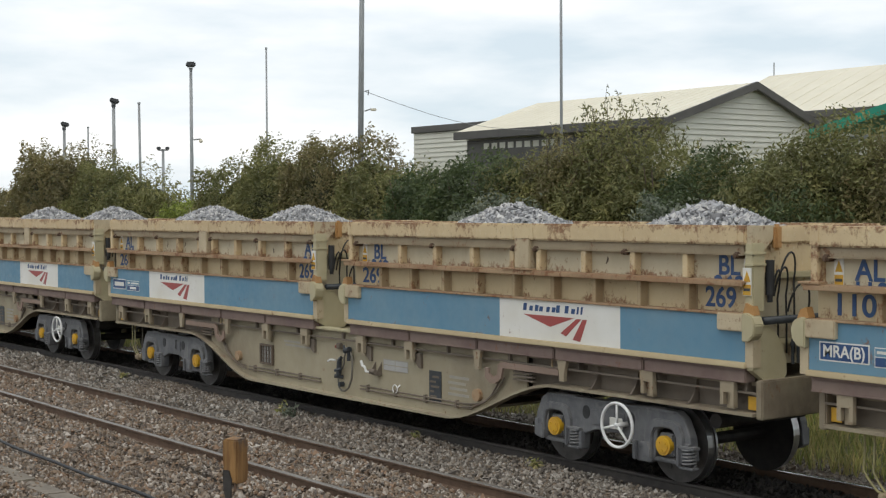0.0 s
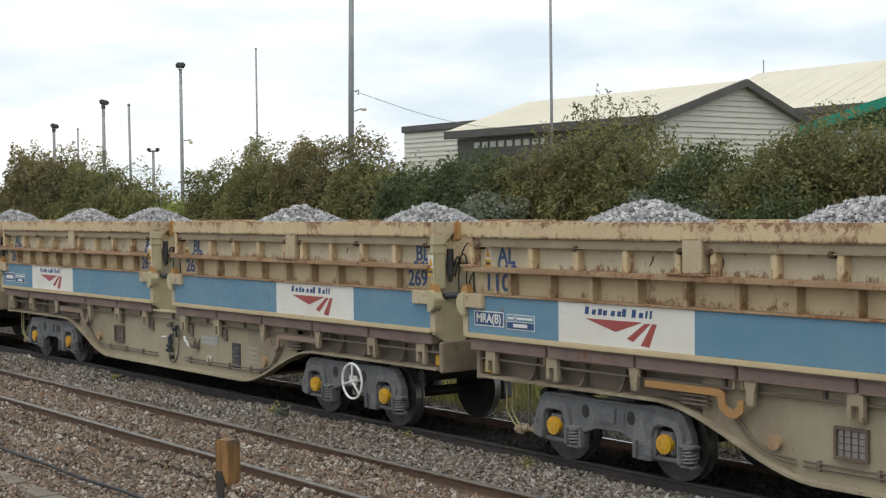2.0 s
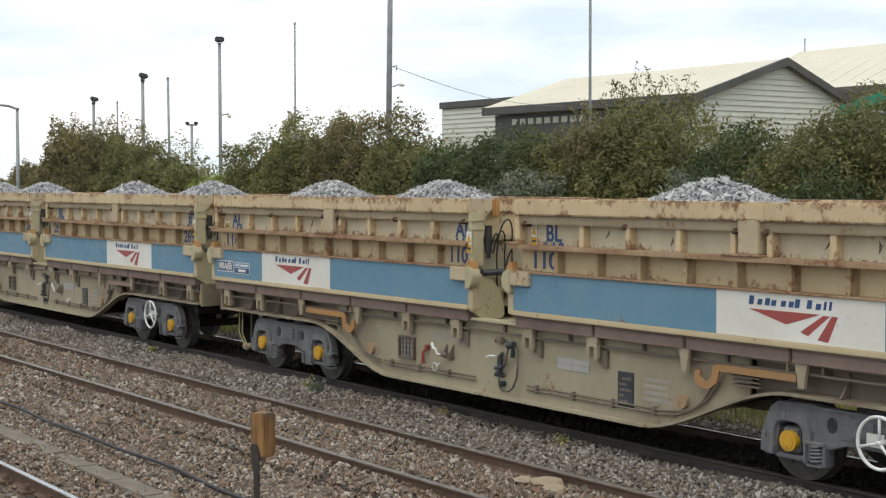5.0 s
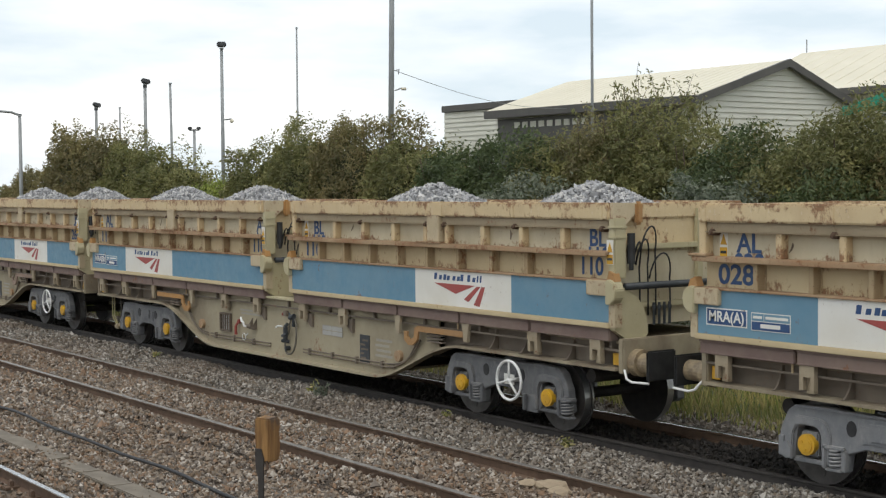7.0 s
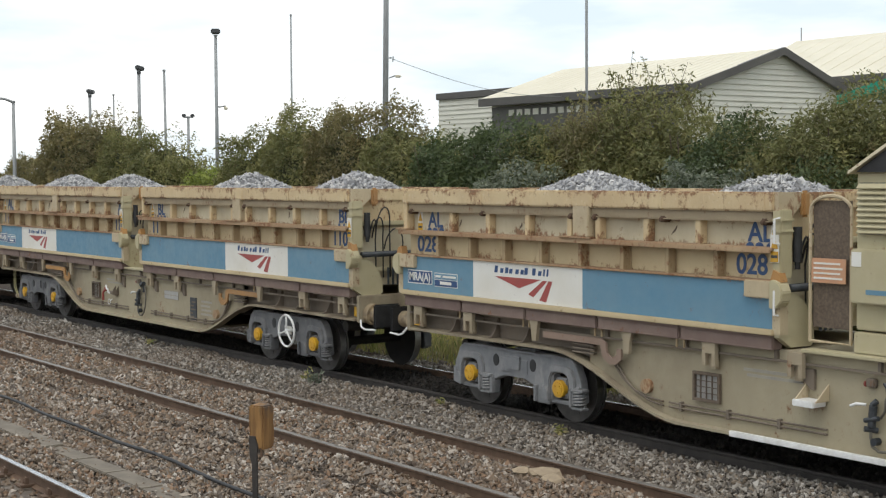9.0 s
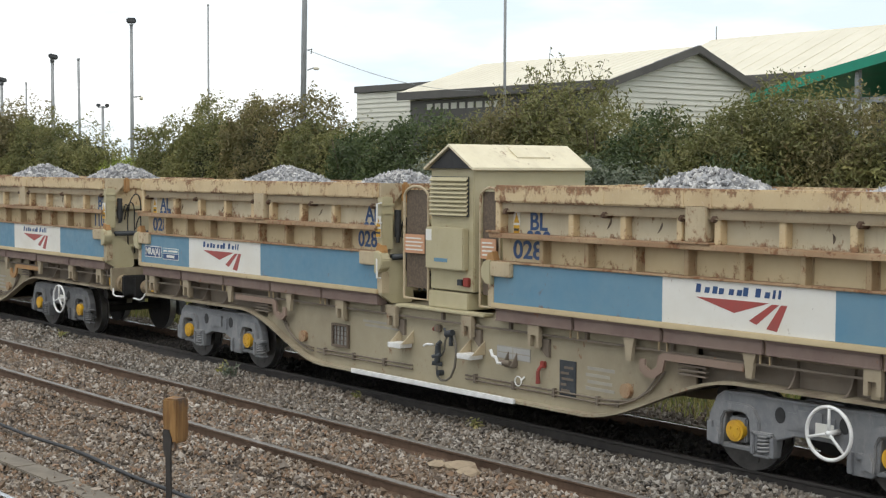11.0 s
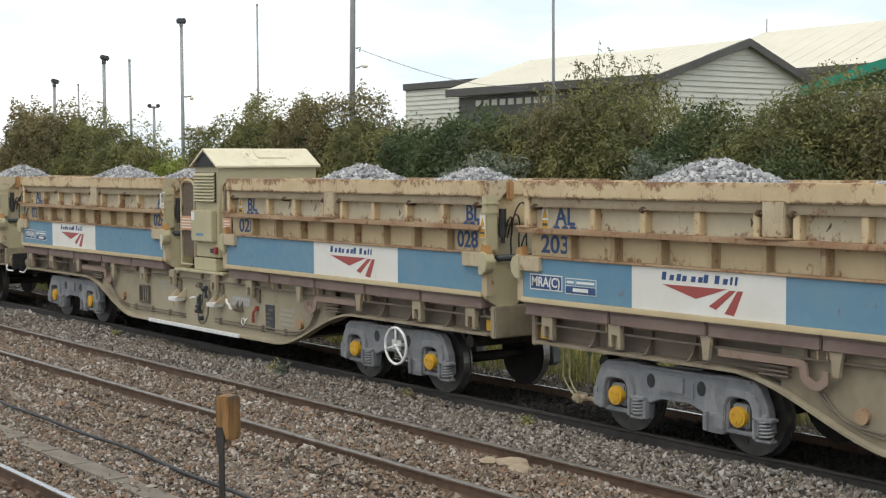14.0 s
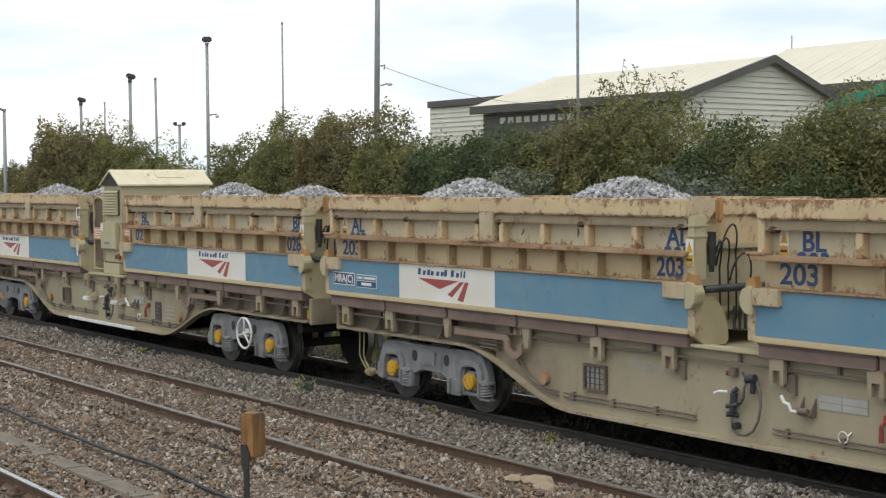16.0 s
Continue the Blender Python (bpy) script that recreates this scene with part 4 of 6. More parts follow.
def pull_fittings(wagon, red_at=None, ring_at=None, lever_at=None):
    """Fittings that differ from wagon to wagon: red pull handle, white ring, white lever with its finned valve box."""
    frame_ob = next(o for o in wagon.children if o.name.split(".")[0] == "underframe")
    if red_at is not None:
        bm = bmesh.new()
        rod(bm, (red_at, -1.10, 0.60), (red_at, -1.10, 0.76), 0.03, 10, 0.022)
        rod(bm, (red_at, -1.10, 0.76), (red_at + 0.03, -1.05, 0.84), 0.022, 8)
        rounded(bm, red_at + 0.0, red_at + 0.09, -1.08, -1.03, 0.80, 0.88, 0.012)
        part("red_handle", bm, RED, frame_ob, "worn red pull handle")
    if ring_at is not None:
        bm = bmesh.new()
        ring(bm, (ring_at, -1.07, 0.58), 0.06, 0.008, n=20, k=6)
        rod(bm, (ring_at + 0.06, -1.07, 0.60), (ring_at + 0.08, -1.03, 0.64), 0.012, 6)
        part("pull_ring", bm, WHITE_BAR, frame_ob)
    if lever_at is not None:
        x = lever_at
        bm = bmesh.new()
        tube(bm, [(x, -1.16, 0.94), (x + 0.05, -1.17, 0.87), (x + 0.11, -1.17, 0.86), (x + 0.15, -1.17, 0.79), (x + 0.21, -1.15, 0.79)], 0.02, 8)
        part("white_lever", bm, WHITE_BAR, frame_ob, "white painted brake lever")
        bm = bmesh.new()
        rounded(bm, x + 0.20, x + 0.38, -1.12, -1.03, 0.74, 0.80, 0.01)
        rod(bm, (x + 0.18, -1.13, 0.80), (x + 0.34, -1.13, 0.80), 0.035, 10)
        for k in (0.20, 0.36):
            extrude(bm, [(-1.15, 0.76), (-1.031, 0.76), (-1.031, 0.94)], "x", x + k, x + k + 0.014)
        part("valve_box", bm, FRAME_GREY, frame_ob, "finned grey valve box")


def brown_beams(wagon, spans):
    for x0, x1 in spans:
        bm = bmesh.new()
        rounded(bm, x0 - 0.02, x1 + 0.02, -1.215, -1.0, 1.488, 1.552, 0.008)
        part("bottom_flange_rail", bm, STRIP, wagon, "rusty cream edge rail")
        k = 5
        seg = bmesh.new()
        w = (x1 - x0) / k
        rounded(seg, 0.016, w - 0.016, -1.165, -1.0, 1.325, 1.462, 0.012)
        rounded(seg, 0.016, w - 0.016, -1.182, -1.0, 1.460, 1.486, 0.006)
        rounded(seg, 0.016, w - 0.016, -1.178, -1.0, 1.325, 1.343, 0.006)
        seg = finish("brown_beam", seg, BROWN)
        lug = bmesh.new()
        slab(lug, -0.02, 0.02, -1.12, -1.02, 1.31, 1.487)
        slab(lug, -0.07, -0.055, -1.15, -1.13, 1.225, 1.326)
        slab(lug, 0.055, 0.07, -1.15, -1.13, 1.225, 1.326)
        lug = finish("beam_joint", lug, RUSTY_RIB)
        for i in range(k):
            part("brown_beam", seg, None, wagon, "dusty brown steel beam", pose(x0 + i * w, 0, 0))
            if i:
                part("beam_joint", lug, None, wagon, at=pose(x0 + i * w, 0, 0))


def hanger(wagon, xs):
    bm = bmesh.new()
    extrude(bm, [(-0.10, 1.33), (0.10, 1.33), (0.10, 1.06), (0.05, 1.06), (0.05, 1.20), (-0.05, 1.20), (-0.05, 1.06), (-0.10, 1.06)], "y", -1.16, -1.10)
    slab(bm, -0.05, 0.05, -1.095, -1.035, 1.02, 1.28)
    fork = finish("fork_bracket", bm, FORK)
    bm = bmesh.new()
    extrude(bm, [(-0.09, 1.33), (0.09, 1.33), (0.06, 1.22), (0.04, 1.06), (-0.04, 1.06), (-0.06, 1.22)], "y", -1.16, -1.11)
    tongue = finish("tongue_bracket", bm, FORK)
    for x, kind in xs:
        part("fork_bracket" if kind == "f" else "tongue_bracket", fork if kind == "f" else tongue, None, wagon, at=pose(x, 0, 0))


def hook_lever(wagon, x, s, mat):
    """The long tipping lever with its hooked end."""
    bm = bmesh.new()
    extrude(bm, [(x, 1.20), (x + s * 1.15, 1.20), (x + s * 1.22, 1.16), (x + s * 1.24, 1.03), (x + s * 1.34, 0.98), (x + s * 1.42, 1.03), (x + s * 1.42, 1.10), (x + s * 1.50, 1.10), (x + s * 1.50, 0.97), (x + s * 1.40, 0.90), (x + s * 1.28, 0.90), (x + s * 1.16, 0.98), (x + s * 1.12, 1.12), (x, 1.12)], "y", -1.145, -1.115)
    part("tipping_lever", bm, mat, wagon, "ochre rusty hooked tipping lever")
    bm = bmesh.new()
    for z in (0.98, 1.03, 1.08):
        slab(bm, min(x + s * 0.55, x + s * 0.95), max(x + s * 0.55, x + s * 0.95), -1.11, -1.05, z, z + 0.02)
    part("foot_grating", bm, FRAME_GREY, wagon)


def bogie(wagon, x, wheel_side):
    c, spins = x, []
    bm = bmesh.new()
    half = [(0.0, 0.845), (0.32, 0.85), (0.70, 0.885), (1.16, 0.87), (1.26, 0.80), (1.36, 0.60), (1.40, 0.32), (1.30, 0.26), (1.17, 0.30), (1.13, 0.62), (1.04, 0.66), (0.90, 0.66), (0.82, 0.62), (0.80, 0.30), (0.72, 0.22), (0.48, 0.22), (0.45, 0.42), (0.22, 0.50), (0.0, 0.50)]
    outline = half + [(-a, b) for a, b in half[::-1][1:-1]]
    extrude(bm, [(c + a, b) for a, b in outline], "y", -1.03, -0.90)
    bmesh.ops.bevel(bm, geom=[e for e in bm.edges], offset=0.012, segments=1, affect="EDGES")
    rounded(bm, c - 0.30, c + 0.30, -1.045, -1.0, 0.56, 0.76, 0.012)
    for s in (-1, 1):
        rounded(bm, c + s * 0.97 - 0.12, c + s * 0.97 + 0.12, -1.02, -0.80, 0.33, 0.60, 0.02)
        rounded(bm, c + s * 0.62 - 0.07, c + s * 0.62 + 0.07, -1.06, -1.0, 0.40, 0.46, 0.01)
        rounded(bm, c + s * 0.48 - 0.03, c + s * 0.48 + 0.03, -1.07, -1.0, 0.24, 0.46, 0.008)
        rounded(bm, c + s * 1.33 - 0.04, c + s * 1.33 + 0.04, -1.06, -1.0, 0.30, 0.52, 0.008)
    mirrored(bm)
    rounded(bm, c - 0.25, c + 0.25, -0.85, 0.85, 0.55, 0.88, 0.02)
    frame_ob = part("bogie", bm, BOGIE, wagon, "dusty grey cast-steel bogie with yellow axle caps")
    # cast arches round the axle boxes, top lip and centre panel
    for s in (-1, 1):
        bx = c + s * 0.97
        bm = bmesh.new()
        arch = [(-0.31, 0.28), (-0.31, 0.60), (-0.25, 0.725), (-0.16, 0.76), (0.16, 0.76), (0.25, 0.725), (0.31, 0.60), (0.31, 0.28), (0.20, 0.28), (0.195, 0.56), (0.15, 0.645), (0.08, 0.67), (-0.08, 0.67), (-0.15, 0.645), (-0.195, 0.56), (-0.20, 0.28)]
        extrude(bm, [(bx + p, q) for p, q in arch], "y", -1.065, -0.99)
        bmesh.ops.bevel(bm, geom=bm.edges[:], offset=0.012, segments=2, affect="EDGES")
        part("axle_arch", bm, BOGIE, frame_ob)
        bm = bmesh.new()
        extrude(bm, [(bx + p, q) for p, q in ((-0.34, 0.30), (-0.20, 0.28), (-0.20, 0.40), (-0.25, 0.48), (-0.34, 0.44))], "y", -1.085, -1.0)
        bmesh.ops.bevel(bm, geom=bm.edges[:], offset=0.01, segments=2, affect="EDGES")
        part("guide_block", bm, BOGIE, frame_ob)
        bm = bmesh.new()
        rounded(bm, bx + 0.22, bx + 0.27, -1.09, -1.0, 0.25, 0.50, 0.01)
        rounded(bm, bx + 0.22, bx + 0.50, -1.09, -0.96, 0.455, 0.495, 0.012)
        part("spring_housing", bm, BOGIE, frame_ob)
    bm = bmesh.new()
    rounded(bm, c - 1.14, c + 1.14, -1.055, -0.90, 0.842, 0.872, 0.01)
    part("top_lip", bm, BOGIE, frame_ob)
    bm = bmesh.new()
    rounded(bm, c - 0.16, c + 0.16, -1.065, -1.04, 0.60, 0.80, 0.012)
    rounded(bm, c + 0.12, c + 0.15, -1.075, -1.06, 0.62, 0.70, 0.006)
    part("centre_panel", bm, BOGIE, frame_ob)
    for s in (-1, 1):
        # raised black oval, painting the dark of a hole in the frame
        bm = bmesh.new()
        extrude(bm, [(c + s * 0.40 + 0.065 * math.cos(k * 0.3927), 0.70 + 0.085 * math.sin(k * 0.3927)) for k in range(16)], "y", -1.036, -1.028)
        part("frame_hole", bm, BLACK, frame_ob)
        bx = c + s * 0.97
        bm = bmesh.new()
        rounded(bm, bx - 0.24, bx + 0.22, -1.02, -0.92, 0.255, 0.305, 0.012)
        part("tie_bar", bm, BOGIE, frame_ob)
        bm = bmesh.new()
        rounded(bm, bx + 0.25, bx + 0.47, -1.075, -0.95, 0.225, 0.255, 0.008)
        part("spring_seat", bm, BOGIE, frame_ob)
        bm = bmesh.new()
        rod(bm, (bx, -1.075, 0.46), (bx, -1.0, 0.46), 0.115, 20)
        rod(bm, (bx, -1.085, 0.46), (bx, -1.074, 0.46), 0.085, 20)
        for a in range(3):
            q = (bx + 0.055 * math.cos(a * 2.094 + 0.5), 0.46 + 0.055 * math.sin(a * 2.094 + 0.5))
            rod(bm, (q[0], -1.097, q[1]), (q[0], -1.08, q[1]), 0.014, 6)
        part("axle_cap", bm, YELLOW, frame_ob, "yellow axle-box cap")
        bm = bmesh.new()
        tube(bm, [(bx + 0.375 + 0.075 * math.cos(k * 0.4189), -1.02 + 0.075 * math.sin(k * 0.4189), 0.265 + 0.0026 * k) for k in range(76)], 0.013, 6)
        part("coil_spring", bm, BOGIE, frame_ob)
        bm = bmesh.new()
        rod(bm, (0, -0.98, 0), (0, 0.98, 0), 0.075, 12)
        for w in (-1, 1):
            rod(bm, (0, w * 0.69, 0), (0, w * 0.80, 0), 0.46, 40)
            rod(bm, (0, w * 0.66, 0), (0, w * 0.69, 0), 0.485, 40)
            rod(bm, (0, w * 0.80, 0), (0, w * 0.83, 0), 0.16, 20)
            for a in range(6):
                p = (0.33 * math.cos(a * 1.047), 0.33 * math.sin(a * 1.047))
                rod(bm, (p[0], w * 0.80, p[1]), (p[0], w * 0.806, p[1]), 0.05, 8)
        for f in bm.faces:
            if abs(f.normal.y) < 0.1 and 0.44 < math.hypot(f.calc_center_median().x, f.calc_center_median().z) < 0.49:
                f.material_index = 1
            elif f.normal.y < -0.9 and f.calc_center_median().y < -0.79:
                f.material_index = 2
        ob = part("wheelset", bm, WHEEL, frame_ob, "dark steel wheelset with bright treads", pose(bx, 0, 0.46))
        ob.data.materials.append(TREAD)
        ob.data.materials.append(WHEEL_FACE)
    if wheel_side:
        bm = bmesh.new()
        hx = c + 0.33
        ring(bm, (hx, -1.20, 0.635), 0.265, 0.02, n=40, k=8)
        for a in (90, 195, 315):
            q = (hx + 0.265 * math.cos(radians(a)), -1.20, 0.635 + 0.265 * math.sin(radians(a)))
            rod(bm, (hx, -1.20, 0.635), q, 0.016, 8)
        rod(bm, (hx, -1.22, 0.635), (hx, -1.03, 0.635), 0.03, 10)
        part("hand_wheel", bm, WHITE_BAR, frame_ob, "white hand brake wheel", smooth=True)
        bm = bmesh.new()
        rounded(bm, hx - 0.24, hx - 0.02, -1.10, -1.085, 0.56, 0.70, 0.004)
        part("brake_plate", bm, WHITE, frame_ob)


def number_marks(body, x_left, x_right, letters, number):
    for x, shift, wide in ((x_left, 0.19, 1.16), (x_right, 0.12, 0.98)):
        lettering("letters", letters, 0.31, NAVY, body, (x, -1.046, 2.585), 0.006, "navy painted letters")
        lettering("number", number, 0.315, NAVY, body, (x - shift, -1.048, 2.225), 0.006, "navy painted number", wide)
        lettering("number", number, 0.30, NAVY, body, (x, -1.046, 2.36), 0.006, "tops of navy digits above the rail", 1.0, 0.075)


def type_plates(body, x, text):
    bm = bmesh.new()
    slab(bm, x, x + 0.62, -1.184, -1.181, 1.66, 1.86)
    p = part("type_plate", bm, WHITE, body, "navy plate with a white border")
    bm = bmesh.new()
    slab(bm, x + 0.015, x + 0.605, -1.187, -1.184, 1.675, 1.845)
    part("navy_field", bm, NAVY, p)
    if text == "bar":
        bm = bmesh.new()
        slab(bm, x + 0.09, x + 0.53, -1.189, -1.187, 1.72, 1.80)
        part("white_bar", bm, WHITE, p)
    else:
        lettering("letters", text, 0.17, WHITE, p, (x + 0.31, -1.189, 1.76), 0.003, "white letters", 0.95)
    bm = bmesh.new()
    slab(bm, x + 0.68, x + 1.24, -1.184, -1.181, 1.645, 1.845)
    q = part("data_plate", bm, WHITE, body, "small plate with white bars")
    bm = bmesh.new()
    slab(bm, x + 0.69, x + 1.23, -1.187, -1.184, 1.655, 1.745)
    part("navy_field", bm, NAVY, q)
    for a, b in ((0.69, 0.86), (0.87, 1.23)):
        bm = bmesh.new()
        slab(bm, x + a, x + b, -1.187, -1.184, 1.755, 1.835)
        part("blue_field", bm, BLUE, q)
    for a, b, z, h in ((0.82, 1.10, 1.68, 0.045), (0.71, 0.84, 1.78, 0.03), (0.89, 1.21, 1.78, 0.03)):
        bm = bmesh.new()
        slab(bm, x + a, x + b, -1.189, -1.187, z, z + h)
        part("white_bar", bm, WHITE, q)


def shift_panel(body, span, panel):
    """Moves the white panel of one box along and cuts the blue ones to suit."""
    blue = [o for o in body.children if o.name.split(".")[0] == "blue_panel"]
    white = next(o for o in body.children if o.name.split(".")[0] == "white_panel")
    white.matrix_basis = pose(panel[0] + 6.72, 0, 0) @ white.matrix_basis
    for o, (lo, hi) in zip(blue, ((span[0] + 0.005, panel[0]), (panel[1], span[1] - 0.005))):
        bm = bmesh.new()
        slab(bm, lo, hi, -1.18, -1.035, 1.555, 2.06)
        o.data = finish("blue_panel", bm, BLUE)


def gouges(body, span, seed):
    """Dark curved gouges in the upper plates, where the loader's grab has struck."""
    pick = random.Random(seed)
    for k in range(4):
        x = span[0] + 1.1 + (span[1] - span[0] - 2.2) * (k + pick.uniform(0.1, 0.9)) / 4
        z, tall, lean = pick.uniform(2.50, 2.56), pick.uniform(0.08, 0.15), pick.uniform(-0.07, 0.07)
        rows = [(x + lean * q + 0.03 * math.sin(2.2 * q), z + tall * q, 0.004 + 0.012 * math.sin(math.pi * q)) for q in (0.0, 0.2, 0.4, 0.6, 0.8, 1.0)]
        bm = bmesh.new()
        extrude(bm, [(a - h, b) for a, b, h in rows] + [(a + h, b) for a, b, h in rows[::-1]], "y", -1.044, -1.0405)
        part("gouge", bm, GUARD, body, "dark rusty gouge")


def fill_load(body_span, heaps):
    """Crushed stone in one box: a bed below the rim and two heaps."""
    x0, x1 = body_span
    k = 8000
    x, y = np.random.uniform(x0 + 0.16, x1 - 0.16, k), np.random.uniform(-0.95, 0.95, k)
    def top(px, py):
        z = np.full_like(px, 2.80)
        for h, r, peak in heaps:
            d = np.sqrt(((px - h) / r) ** 2 + (py / 1.0) ** 2)
            z = np.maximum(z, 2.80 + (peak - 2.80) * np.clip(1.04 - d ** 1.25, 0, 1) * 1.0)
        return z
    z = top(x, y)
    near = np.where(z > 2.95, 1, np.random.uniform(0, 1, k) < 0.45)
    keep = near.astype(bool)
    p = np.stack([x, y, z - 0.02], 1)[keep]
    stones_mesh = stone_mesh("ballast_load", p, 0.034 * np.random.lognormal(0, 0.25, len(p)), LOAD)
    bm = bmesh.new()
    bm.from_mesh(stones_mesh)
    gx, gy = np.linspace(x0 + 0.1, x1 - 0.1, 60), np.linspace(-1.0, 1.0, 15)
    zz = top(*np.meshgrid(gx, gy)) - 0.05
    grid = [[bm.verts.new((gx[i], gy[j], zz[j, i])) for i in range(60)] for j in range(15)]
    for r, s in zip(grid, grid[1:]):
        for i in range(59):
            bm.faces.new((r[i], r[i + 1], s[i + 1], s[i]))
    bm.to_mesh(stones_mesh)
    bm.free()
    return stones_mesh


def power_cabin(wagon):
    """The generator cabin between the boxes of one wagon, its ridge across the wagon."""
    x0, x1, xm, yn, yf = -0.36, 0.55, 0.12, -1.0, 1.05
    bm = bmesh.new()
    rounded(bm, x0, x1, yn + 0.03, yf, 1.62, 3.24, 0.012)
    cabin = part("power_cabin", bm, CREAM_CLEAN, wagon, "clean cream generator cabin with a louvred front")
    bm = bmesh.new()
    rounded(bm, x0 + 0.01, x1 - 0.06, yn - 0.02, yf, 1.38, 1.60, 0.012)
    part("plinth", bm, CREAM_CLEAN, cabin)
    for sx, xe in ((-1, x0 - 0.05), (1, x1 + 0.07)):
        bm = bmesh.new()
        ze, zr = 3.26, 3.57
        extrude(bm, [(xm, zr), (xe, ze), (xe, ze - 0.035), (xm, zr - 0.035)], "y", yn - 0.06, yf + 0.05)
        part("roof_slope", bm, CABIN_ROOF, cabin, "pale cream pitched roof")
    # solid black prism stands for the darkness inside the gable
    bm = bmesh.new()
    extrude(bm, [(x0 + 0.02, 3.245), (x1 - 0.02, 3.245), (xm, 3.525)], "y", yn - 0.02, yf)
    part("gable_opening", bm, BLACK, cabin, "black fill for the dark inside the open gable")
    bm = bmesh.new()
    drop = 0.31 / (x1 + 0.07 - xm)
    extrude(bm, [(xm + a, 3.57 - a * drop + h) for a, h in ((0.10, 0.003), (0.30, 0.003), (0.30, 0.022), (0.10, 0.022))], "y", -0.1, 0.5)
    part("hatch", bm, CABIN_ROOF, cabin)
    bm = bmesh.new()
    slab(bm, x0 + 0.06, x1 - 0.10, yn - 0.002, yn + 0.03, 2.61, 3.14)
    part("louvre_back", bm, DARK_PLATE, cabin)
    slat = bmesh.new()
    extrude(slat, [(yn - 0.045, 0.0), (yn - 0.004, 0.045), (yn - 0.004, 0.03), (yn - 0.04, -0.012)], "x", x0 + 0.05, x1 - 0.08)
    slat = finish("slat", slat, CREAM_CLEAN)
    for k in range(9):
        part("slat", slat, None, cabin, at=pose(0, 0, 2.63 + 0.057 * k))
    bm = bmesh.new()
    rounded(bm, x0 + 0.0, x1 - 0.10, yn - 0.07, yn + 0.03, 1.90, 2.46, 0.015)
    box = part("control_box", bm, CREAM_CLEAN, cabin, "pale control box with a small label")
    bm = bmesh.new()
    slab(bm, x0 + 0.20, x0 + 0.48, yn - 0.074, yn - 0.07, 2.0, 2.05)
    part("label", bm, BLUE, box)
    bm = bmesh.new()
    slab(bm, x0 + 0.02, x0 + 0.14, yn - 0.074, yn - 0.07, 2.28, 2.43)
    part("notice", bm, WHITE, box)
    bm = bmesh.new()
    rounded(bm, x1 - 0.30, x1 - 0.20, yn - 0.01, yn + 0.03, 1.70, 1.78, 0.004)
    part("socket", bm, DARK_PLATE, cabin)
    bm = bmesh.new()
    rounded(bm, x1 - 0.17, x1 - 0.05, yn - 0.02, yn + 0.03, 1.69, 1.81, 0.01)
    part("isolator", bm, RED, cabin, "dark red isolator switch")
    # mesh guards either side
    for gx0, gx1 in ((-0.98, -0.44), (0.66, 1.05)):
        bm = bmesh.new()
        r = (gx1 - gx0) / 2
        arch = [(gx0, yn + 0.05, 1.45), (gx0, yn + 0.05, 2.85)] + [((gx0 + gx1) / 2 - r * math.cos(a), yn + 0.05, 2.85 + 0.15 * math.sin(a)) for a in np.linspace(0.2, math.pi - 0.2, 9)] + [(gx1, yn + 0.05, 2.85), (gx1, yn + 0.05, 1.45), (gx0, yn + 0.05, 1.45)]
        tube(bm, arch, 0.02, 6)
        g = part("mesh_guard", bm, CREAM, wagon, "cream framed mesh guard with an orange notice")
        bm = bmesh.new()
        slab(bm, gx0 + 0.02, gx1 - 0.02, yn + 0.075, yn + 0.09, 1.6, 2.95)
        part("mesh", bm, GUARD, g, "rusty fine mesh")
        bm = bmesh.new()
        slab(bm, gx0 + 0.04, gx1 - 0.05, yn + 0.02, yn + 0.03, 2.08, 2.34)
        n = part("notice", bm, ORANGE, g, "faded orange notice")
        for k in range(4):
            bm = bmesh.new()
            slab(bm, gx0 + 0.07, gx1 - 0.09 - 0.03 * (k % 2), yn + 0.016, yn + 0.02, 2.12 + 0.052 * k, 2.14 + 0.052 * k)
            part("pale_bar", bm, WHITE, n)
    # white steps, step bar and grab handles
    for sx in (-0.82, 0.69):
        bm = bmesh.new()
        rounded(bm, sx - 0.14, sx + 0.14, -1.26, -1.04, 0.78, 0.85, 0.008)
        st = part("step", bm, WHITE_BAR, wagon, "white painted step on cream brackets")
        for q in (-0.12, 0.16):
            bm = bmesh.new()
            extrude(bm, [(-1.25, 0.84), (-1.035, 0.84), (-1.035, 1.02)], "x", sx + q, sx + q + 0.015)
            part("bracket", bm, CREAM, st)
    bm = bmesh.new()
    rounded(bm, -1.9, 1.62, -1.22, -1.17, 0.31, 0.375, 0.008)
    part("step_bar", bm, WHITE_BAR, wagon, "long white step bar")
    for hz in (1.85, 2.62):
        bm = bmesh.new()
        x = -1.22
        tube(bm, [(x, -1.17, hz - 0.14), (x, -1.25, hz - 0.13), (x, -1.25, hz + 0.13), (x, -1.17, hz + 0.14)], 0.014, 6)
        part("grab_handle", bm, WHITE_BAR, wagon, "white grab handle")


